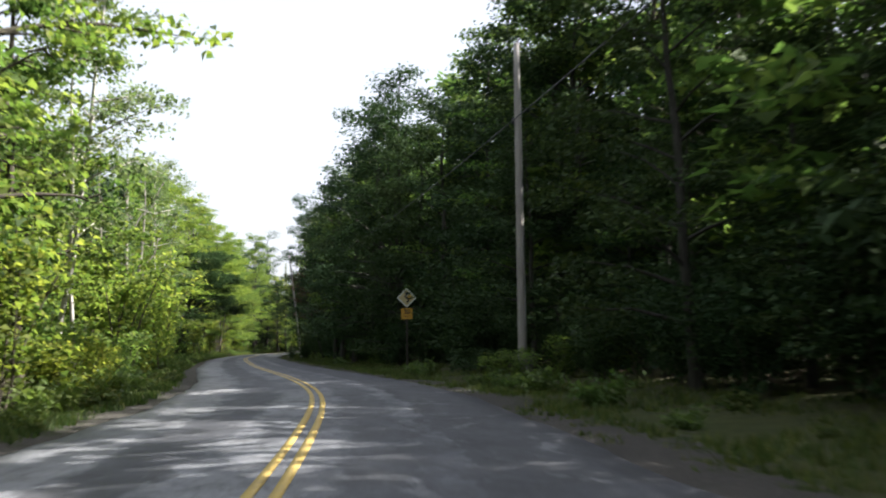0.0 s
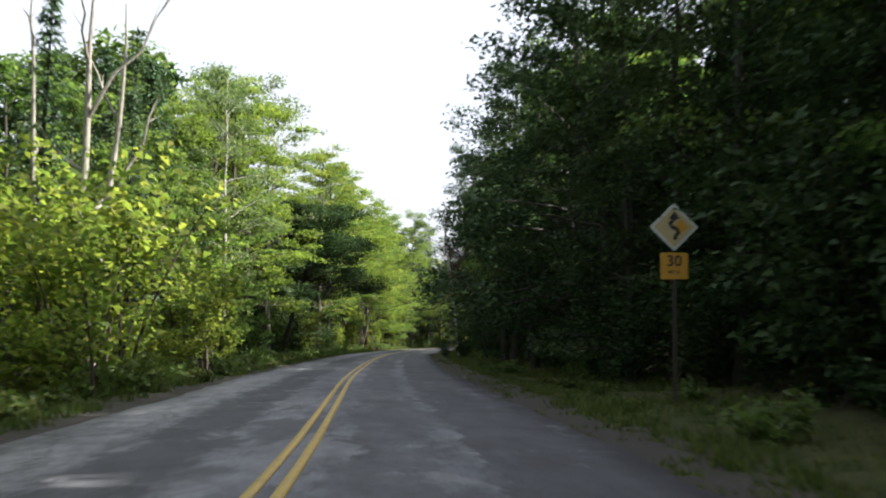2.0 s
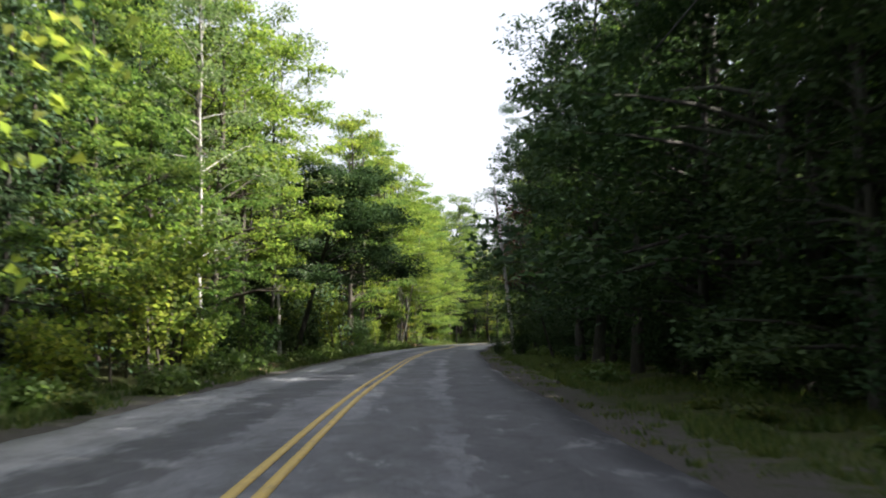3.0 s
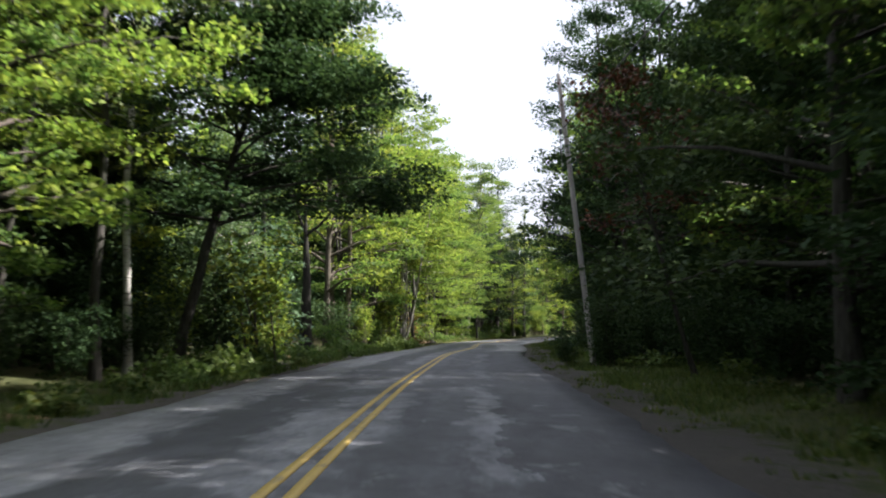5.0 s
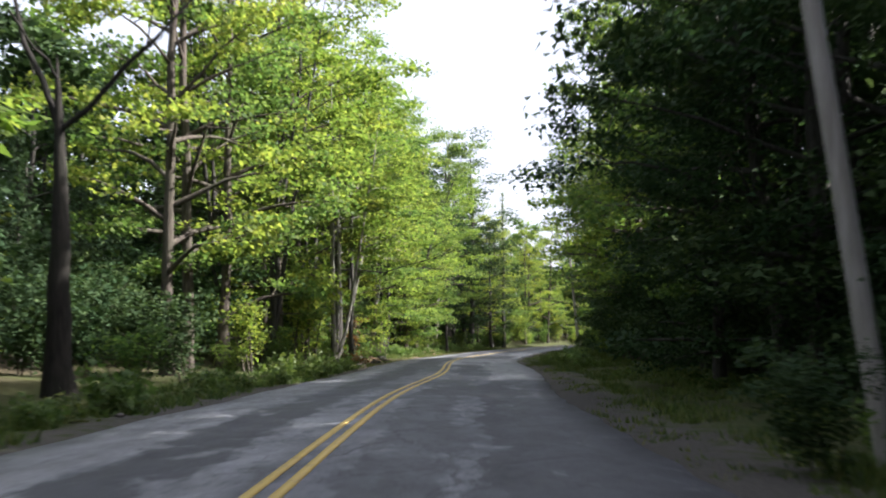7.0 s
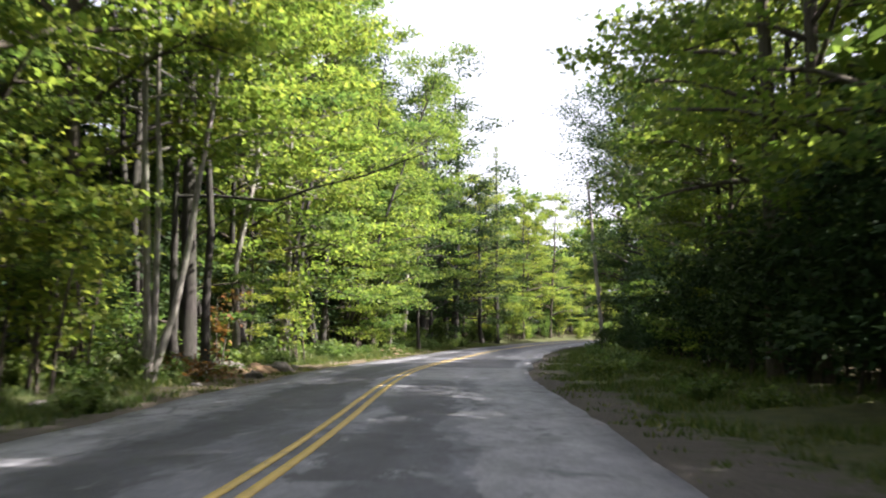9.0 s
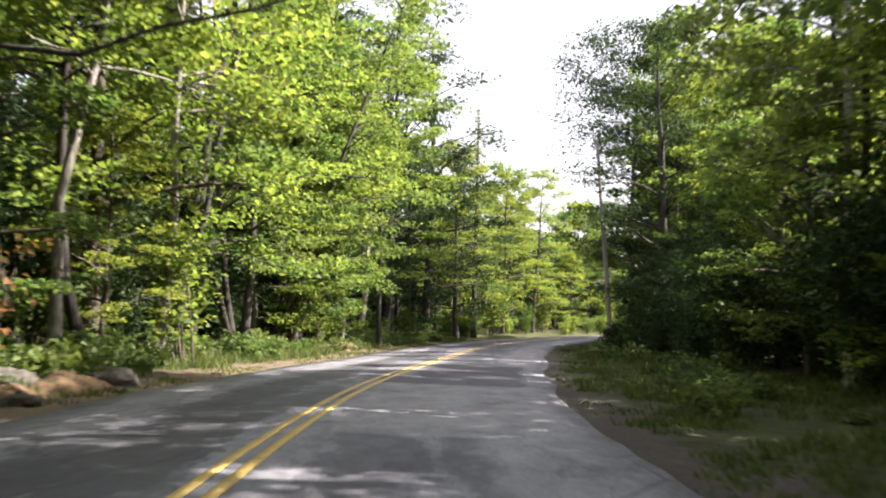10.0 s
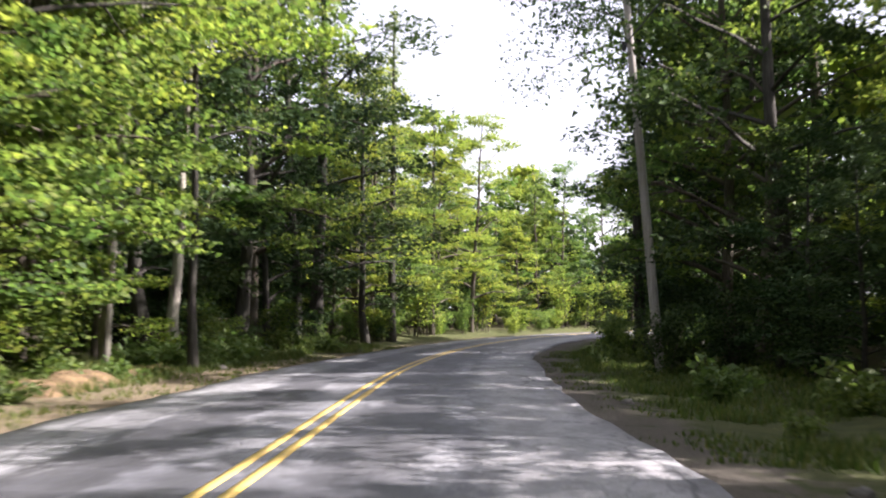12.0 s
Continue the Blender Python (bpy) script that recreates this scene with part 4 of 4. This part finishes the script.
plant("thicket1", -14.0, 118.2, 0.7, 0.6)
for x, y, key, size in ((2.3, 39.4, "shrub0", 0.6), (4.7, 39.8, "shrub0", 0.75), (3.3, 38.8, "shrub0", 0.6), (-14.5, 119.6, "thicket0", 0.42), (-15.6, 119.8, "thicket0", 0.34), (-23.4, 209.4, "thicket0", 0.5), (-22.6, 209.8, "shrub4", 0.6), (-21.8, 208.6, "thicket1", 0.5), (5.6, 38.2, "shrub4", 0.55), (6.6, 39.8, "shrub0", 0.9)):
    plant(key, x, y, 2.0 * x, size)
for y, d, key, size in ((66.0, 8.4, "oak3", 0.95), (75.5, 8.2, "oak3", 1.0), (82.5, 7.8, "oak0", 0.92), (90.5, 7.7, "oak0", 1.0), (97.0, 7.9, "oak0", 0.95)):
    plant(key, *beside(y, d), 1.1 * y, size)
for y in (88.5, 93.5):
    p = beside(y, 9.6)
    plant("maple1", p[0], p[1], y, 0.95)
# two maples added to throw shade on the road to their left
for y in (179.5, 183.5):
    p = beside(y, 10.0)
    plant("maple2", p[0], p[1], y, 0.92)
plant("thicket1", 1.9, 49.2, 2.0, 0.85)
for y, d, size in ((53.2, 9.4, 1.15), (55.6, 9.6, 1.2), (50.6, 10.4, 1.1)):
    plant("thicket1", *beside(y, d), 1.9 * y, size)
for y, d, size in ((222, 7.2, 0.6), (227, 6.6, 0.75), (231, 7.0, 0.7), (236, 6.4, 0.85), (241, 6.8, 0.8), (247, 6.4, 0.9)):
    p = beside(y, d)
    plant("shrub0", p[0], p[1], 1.3 * y, size)
plant("shrub2", -15.8, 60.8, 0.3, 1.1)
plant("shrub2", -27.4, 119.6, 1.3, 0.85)
place_dead("dead_tree", "bare grey dead tree with broken forked top", -17.1, 62.9, BARK_DEAD, 3, 12.6, 0.17, ((0.62, 0.3, 2.2, 55), (0.5, 3.4, 1.6, 35), (0.75, 5.0, 1.5, 50), (0.4, 1.2, 1.2, 20)), lean=(0.03, 0.0))
place_dead("dead_tree", "thin bare grey dead stem among the young trees", -18.0, 62.2, BARK_DEAD, 13, 12.0, 0.10, ((0.55, 2.0, 1.0, 50), (0.8, 5.0, 0.8, 40)), lean=(-0.05, 0.0))
place_dead("dead_tree", "bare grey dead stem bent outwards near its foot", -16.7, 63.2, BARK_DEAD, 14, 11.4, 0.13, ((0.45, 0.2, 1.4, 65), (0.7, 3.0, 1.0, 55)), lean=(0.06, 0.0))
place_dead("dead_tree", "dead tree with two crooked bare limbs, bark darkened like a silhouette", -29.7, 130.2, BARK_SHADED, 5, 8.0, 0.31, ((0.78, 0.1, 3.8, 36), (0.78, 2.9, 2.4, 66), (0.93, 4.2, 1.2, 40)), lean=(-0.02, 0.0))
place_dead("dead_tree", "dark dead tree with one long bare limb reaching towards the road", -34.3, 166.6, BARK_DARK, 15, 9.0, 0.14, ((0.60, 0.05, 7.2, -6), (0.85, 2.0, 1.2, 30)), lean=(0.0, 0.0))
place_dead("dead_tree", "broken bare trunk standing in the shaded woods", -37.2, 211.6, BARK_DEAD, 9, 11.0, 0.18, ((0.35, 5.6, 2.0, 25), (0.8, 1.0, 1.4, 50)), lean=(0.05, 0.0))


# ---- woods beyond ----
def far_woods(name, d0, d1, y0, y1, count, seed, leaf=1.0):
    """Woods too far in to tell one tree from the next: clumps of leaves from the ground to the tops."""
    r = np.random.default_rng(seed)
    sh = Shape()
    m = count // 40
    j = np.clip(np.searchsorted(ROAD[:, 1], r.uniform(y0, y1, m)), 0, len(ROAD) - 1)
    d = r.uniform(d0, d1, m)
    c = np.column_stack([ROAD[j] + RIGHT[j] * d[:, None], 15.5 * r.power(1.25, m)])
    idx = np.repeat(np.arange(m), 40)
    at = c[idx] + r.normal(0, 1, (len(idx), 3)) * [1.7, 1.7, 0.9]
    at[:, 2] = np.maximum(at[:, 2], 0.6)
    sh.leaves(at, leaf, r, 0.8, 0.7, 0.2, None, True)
    tagged(new(name, sh.mesh(name, SHADE_LEAF)), "dense green woods standing behind the roadside trees", "woods", kind="stuff")


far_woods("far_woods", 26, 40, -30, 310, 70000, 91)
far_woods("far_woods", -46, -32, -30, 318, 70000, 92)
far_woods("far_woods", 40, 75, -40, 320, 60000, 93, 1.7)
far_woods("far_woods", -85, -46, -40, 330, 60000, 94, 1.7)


# ---- grass on the verges ----
def build_grass(count, seed, d0, d1, y0, y1, tall):
    r = np.random.default_rng(seed)
    m = count // 12
    s = r.uniform(y0, y1, m)
    d = r.uniform(d0, d1, m)
    j = np.clip(np.searchsorted(ROAD[:, 1], s), 0, len(ROAD) - 1)
    c = ROAD[j] + RIGHT[j] * d[:, None] + way[j] * r.uniform(-0.5, 0.5, m)[:, None]
    keep = np.array([noise.noise((a * 0.3, b * 0.3, 2.0)) for a, b in c]) > -0.22
    c, m = c[keep], int(keep.sum())
    z = ground_height(off_road(c), c[:, 1])
    idx = np.repeat(np.arange(m), 12)
    n = len(idx)
    p = np.column_stack([c[idx] + r.normal(0, 0.10, (n, 2)), z[idx] - 0.04])
    h = tall * r.uniform(0.5, 1.3, n)
    a = r.uniform(0, 6.283, n)
    w = np.column_stack([np.cos(a), np.sin(a), np.zeros(n)]) * 0.021
    lean = np.column_stack([r.normal(0, 0.35, n), r.normal(0, 0.35, n), np.ones(n)]) * h[:, None]
    v = np.stack([p - w, p + w, p + lean], 1).reshape(-1, 3)
    me = mesh_of("grass", v, [np.arange(3 * n).reshape(-1, 3)], GRASS)
    tagged(new("grass", me), "rough uncut grass along the road's verge", "grass", kind="stuff")


build_grass(22000, 100, 4.5, 9.8, 4, 58, 0.19)
build_grass(125000, 101, 4.95, 9.8, 58, 235, 0.19)
build_grass(9000, 103, 3.75, 5.0, 4, 235, 0.09)
build_grass(46000, 102, -6.8, -4.1, 12, 158, 0.20)
build_grass(34000, 104, -8.4, -4.9, 158, 235, 0.27)
build_grass(7000, 106, -5.2, -3.7, 158, 235, 0.12)
build_grass(6000, 105, 4.2, 5.2, 160, 235, 0.10)


# ---- poles and cable ----
def tube_mesh(name, path, radii, material, sides=12):
    sh = Shape()
    sh.tube(path, radii, sides)
    me = sh.mesh(name, material, True)
    return me


def utility_pole(x, y, height, lean, radius=0.145):
    """A round wooden pole with a cable clamp and ground wire. lean: metres to the side for each metre up."""
    z0 = height_at(x, y) - 0.15
    root = thing("utility_pole", "weathered grey wooden utility pole standing beside the road", "utility pole", "utility poles", Matrix.Translation((x, y, z0)))
    t = np.linspace(0, 1, 12)
    path = np.column_stack([lean[0] * height * t, lean[1] * height * t, height * t])
    rad = radius * (1.08 - 0.36 * t)
    body = piece("pole", tube_mesh("pole", np.vstack([path, path[-1] + [0, 0, 0.05]]), np.r_[rad, 0.01], POLE, 14), root)
    top = np.array([lean[0], lean[1], 1.0])
    zc = CABLE_Z
    bm = bmesh.new()
    bmesh.ops.create_cube(bm, size=1.0, matrix=Matrix.Translation(tuple(top * zc + np.array([-0.17, 0, 0]))) @ Matrix.Diagonal((0.12, 0.09, 0.22, 1)))
    bmesh.ops.bevel(bm, geom=bm.edges[:], offset=0.012, segments=1, affect="EDGES")
    part("cable_clamp", bm, CABLE, root, "dark metal cable clamp")
    g = np.column_stack([path[:, 0] + rad + 0.006, path[:, 1], path[:, 2]])[:11]
    piece("ground_wire", tube_mesh("ground_wire", g, np.full(11, 0.008), STEEL, 5), root, "thin grey ground wire")
    return np.array([x, y, z0]) + top * zc + np.array([-0.2, 0, 0])


CABLE_Z = 9.3
stays = [utility_pole(13.5, -30, 11.8, (0, 0)), utility_pole(3.42, 41.0, 12.1, (0.0, 0)), utility_pole(-14.8, 120.9, 11.6, (-0.118, 0.0), 0.108),
         utility_pole(-23.25, 211.0, 11.8, (-0.078, 0.0), 0.125)]
for a, b in zip(stays, stays[1:]):
    t = np.linspace(0, 1, 28)[:, None]
    p = a * (1 - t) + b * t
    p[:, 2] -= 4 * 0.9 * (t * (1 - t))[:, 0]
    tagged(new("telephone_cable", tube_mesh("telephone_cable", p, np.full(28, 0.022), CABLE, 6)), "black telephone cable strung between the poles", "cable", "overhead cable")


# ---- road sign ----
def slab(name, outline, y0, y1, material, parent, label=""):
    """A flat plate from an outline in x and z, with thickness along y."""
    bm = bmesh.new()
    front = [bm.verts.new((x, y0, z)) for x, z in outline]
    face = bm.faces.new(front)
    out = bmesh.ops.extrude_face_region(bm, geom=[face])
    bmesh.ops.translate(bm, verts=[v for v in out["geom"] if isinstance(v, bmesh.types.BMVert)], vec=(0, y1 - y0, 0))
    bmesh.ops.recalc_face_normals(bm, faces=bm.faces[:])
    return part(name, bm, material, parent, label)


def rounded(cx, cz, w, h, turn, r=0.03, steps=5):
    pts = []
    for sx, sz, a0 in ((1, 1, 0), (-1, 1, 90), (-1, -1, 180), (1, -1, 270)):
        for k in range(steps):
            a = radians(a0 + 90 * k / (steps - 1))
            pts.append((sx * (w / 2 - r) + r * math.cos(a), sz * (h / 2 - r) + r * math.sin(a)))
    c, s = math.cos(turn), math.sin(turn)
    return [(cx + c * x - s * z, cz + s * x + c * z) for x, z in pts]


def winding_sign(x, y, face_yaw):
    z0 = height_at(x, y)
    root = thing("road_sign", "yellow diamond winding road sign with speed plaque on a steel post", "road sign", "",
                 Matrix.Translation((x, y, z0)) @ Euler((0, 0, face_yaw)).to_matrix().to_4x4())
    mid, base = 3.62 - z0, 2.80 - z0
    # post: a U channel
    slab("post", [(-0.04, -0.3), (0.04, -0.3), (0.04, mid + 0.38), (-0.04, mid + 0.38)], 0.012, 0.045, DARK_STEEL, root, "dull brown steel post")
    d = slab("diamond_plate", rounded(0, mid, 0.73, 0.73, radians(45), 0.045), 0.0, 0.003, SIGN_WHITE, root, "diamond plate with faded pale edge")
    slab("faded_field", rounded(0, mid, 0.60, 0.60, radians(45), 0.03), -0.004, -0.001, SIGN_FADED, d, "faded yellow sign face")
    slab("bright_field", [(0.03, mid - 0.22), (0.30, mid - 0.01), (0.17, mid + 0.16), (0.05, mid + 0.10)], -0.007, -0.005, SIGN_YELLOW, d, "patch of deeper yellow on the sign face")
    # winding arrow
    line = [(0.03, -0.27), (0.03, -0.19), (0.09, -0.12), (0.07, -0.05), (-0.05, 0.01), (-0.08, 0.07), (-0.03, 0.13), (0.01, 0.17), (0.01, 0.20)]
    left, right = [], []
    for i, (px, pz) in enumerate(line):
        ax, az = line[max(0, i - 1)]
        bx, bz = line[min(len(line) - 1, i + 1)]
        L = math.hypot(bx - ax, bz - az)
        nx, nz = -(bz - az) / L * 0.042, (bx - ax) / L * 0.042
        left.append((px + nx, mid + pz + nz))
        right.append((px - nx, mid + pz - nz))
    slab("winding_arrow", right + left[::-1], -0.0105, -0.008, SIGN_BLACK, d, "black winding arrow")
    slab("arrow_head", [(-0.12, mid + 0.17), (0.14, mid + 0.17), (0.01, mid + 0.33)], -0.0105, -0.008, SIGN_BLACK, d, "black arrow head")
    p = slab("speed_plaque", rounded(0, base, 0.58, 0.56, 0, 0.03), 0.0, 0.003, SIGN_YELLOW, root, "square yellow speed plaque")
    for word, size, dz in (("30", 0.32, 0.0), ("M.P.H.", 0.10, -0.16)):
        cu = bpy.data.curves.new("lettering", "FONT")
        cu.body, cu.size, cu.align_x, cu.extrude, cu.offset = word, size, "CENTER", 0.001, 0.006 if size > 0.2 else 0.002
        tmp = bpy.data.objects.new("lettering", cu)
        me = bpy.data.meshes.new_from_object(tmp)
        bpy.data.objects.remove(tmp)
        me.materials.clear()
        me.materials.append(SIGN_BLACK)
        o = piece("lettering", me, p, "black speed figures")
        o.matrix_basis = Matrix.Translation((0, -0.004, base + dz)) @ Euler((radians(90), 0, 0)).to_matrix().to_4x4()
    for bz in (mid + 0.14, mid - 0.16, base + 0.1, base - 0.14):
        bm = bmesh.new()
        bmesh.ops.create_cone(bm, cap_ends=True, segments=8, radius1=0.012, radius2=0.010, depth=0.012, matrix=Matrix.Translation((0, -0.012, bz)) @ Matrix.Rotation(radians(90), 4, "X"))
        part("bolt", bm, STEEL, root)


winding_sign(-1.16, 58.3, radians(8))


# ---- dirt banks, stones and litter ----
def lump(name, label, category, x, y, sx, sy, sz, turn, material, seed, group=""):
    bm = bmesh.new()
    bmesh.ops.create_icosphere(bm, subdivisions=4 if max(sx, sy) > 0.3 else 2, radius=1.0)
    for v in bm.verts:
        k = 1 + 0.35 * noise.noise(v.co * 1.4 + Vector((seed, 0, 0))) + 0.20 * noise.noise(v.co * 4.0 + Vector((0, seed, 0)))
        v.co = Vector((v.co.x * k * sx, v.co.y * k * sy, max(v.co.z, -0.35) * k * sz))
    for f in bm.faces:
        f.smooth = True
    me = bpy.data.meshes.new(name)
    bm.to_mesh(me)
    bm.free()
    me.materials.append(material)
    ob = new(name, me)
    ob.matrix_basis = Matrix.Translation((x, y, height_at(x, y))) @ Euler((0, 0, turn)).to_matrix().to_4x4()
    return tagged(ob, label, category, group)


def dirt_bank(x, y, sx, sy, sz, seed):
    """A low mound of bare soil, uneven and clodded, its rim sunk into the ground."""
    u, v = np.meshgrid(np.linspace(-1, 1, 36), np.linspace(-1, 1, 72), indexing="ij")
    X, Y = (u * sx * 1.25).ravel(), (v * sy * 1.25).ravel()
    fall = np.clip(1 - (u ** 2 + v ** 2).ravel(), 0, 1) ** 0.6
    h = np.array([0.85 + 0.45 * noise.noise((a * 1.2, b * 0.7, seed)) + 0.25 * noise.noise((a * 3.1, b * 3.1, seed + 4)) for a, b in zip(X, Y)])
    clods = np.array([0.05 * noise.noise((a * 8, b * 8, seed)) + 0.035 * noise.noise((a * 19, b * 19, seed)) for a, b in zip(X, Y)])
    z = sz * 1.7 * fall * np.clip(h, 0.1, 2) + clods * fall - 0.14
    i, j = np.meshgrid(np.arange(35), np.arange(71), indexing="ij")
    q = np.stack([i * 72 + j, (i + 1) * 72 + j, (i + 1) * 72 + j + 1, i * 72 + j + 1], -1).reshape(-1, 4)
    ob = new("dirt_bank", mesh_of("dirt_bank", np.column_stack([X, Y, z]), [q], DIRT, True))
    ob.matrix_basis = Matrix.Translation((x, y, height_at(x, y))) @ Euler((0, 0, 0.1)).to_matrix().to_4x4()
    tagged(ob, "bare sandy dirt bank at the road's edge", "dirt bank", "dirt banks")


for i, (x, y, sx, sy, sz) in enumerate([(-35.9, 200.6, 0.9, 3.6, 0.24), (-36.4, 206.5, 0.8, 2.6, 0.16), (-33.0, 170.3, 0.5, 1.5, 0.26), (-32.8, 167.6, 0.45, 1.3, 0.22), (-27.9, 123.2, 0.5, 1.2, 0.14),
                                      (-19.8, 89.0, 0.5, 1.3, 0.22), (-19.0, 84.8, 0.5, 1.2, 0.18), (-20.6, 93.0, 0.5, 1.1, 0.15), (-26.2, 116.5, 0.45, 1.0, 0.12)]):
    dirt_bank(x, y, sx, sy, sz, 3.1 * i)


def brush_pile(x, y, seed):
    """A heap of dead sticks and withered leaves on a little soil."""
    rng = np.random.default_rng(seed)
    root = thing("brush_pile", "heap of dead sticks and withered brown leaves on the verge", "brush pile", at=Matrix.Translation((x, y, height_at(x, y))))
    for i in range(16):
        a, tip = rng.uniform(0, 6.283), rng.uniform(0.1, 0.7)
        c = rng.normal(0, 0.28, 2)
        half = np.array([math.cos(a), math.sin(a)]) * rng.uniform(0.35, 0.8)
        stick = Shape()
        stick.tube([(c[0] - half[0], c[1] - half[1], 0.02), (c[0], c[1], 0.18 + 0.3 * tip), (c[0] + half[0], c[1] + half[1], tip)], [0.028, 0.02, 0.008], 5)
        piece("stick", stick.mesh("stick", BARK_DEAD, True), root)
    heap = Shape()
    at = rng.normal(0, 1, (420, 3)) * [0.5, 0.6, 0.16] + [0, 0, 0.3]
    at[:, 2] = np.maximum(at[:, 2], 0.04)
    heap.leaves(at, 0.12, rng, 0.7, 0.8)
    tagged(piece("withered_leaves", heap.mesh("withered_leaves", RUST), root), "withered brown leaves", kind="stuff")


brush_pile(-32.6, 163.6, 71)
brush_pile(-33.0, 165.0, 72)
for x, y, r, turn in ((-32.9, 171.6, 0.42, 0.3), (-33.6, 168.9, 0.5, 1.2), (-31.9, 166.6, 0.26, 2.0)):
    lump("boulder", "low dark mossy boulder half sunk in the verge", "boulder", x, y, r * 1.3, r, r * 0.75, turn, BOULDER, 3.3 * x, "verge boulders")
rock_rng = np.random.default_rng(55)
for i in range(26):
    yy = rock_rng.uniform(60, 215)
    p = beside(yy, rock_rng.choice([-1, 1], p=[0.7, 0.3]) * rock_rng.uniform(4.3, 6.2))
    r = rock_rng.uniform(0.07, 0.20)
    lump("stone", "small grey field stone lying on the verge", "stone", p[0], p[1], r * 1.2, r, r * 0.7, rock_rng.uniform(0, 3), ROCK, 7.7 * i, "verge stones")
lump("paper_litter", "crumpled scrap of white paper litter on the shoulder", "litter", -25.75, 118.3, 0.12, 0.16, 0.07, 0.4, LITTER, 4.0)
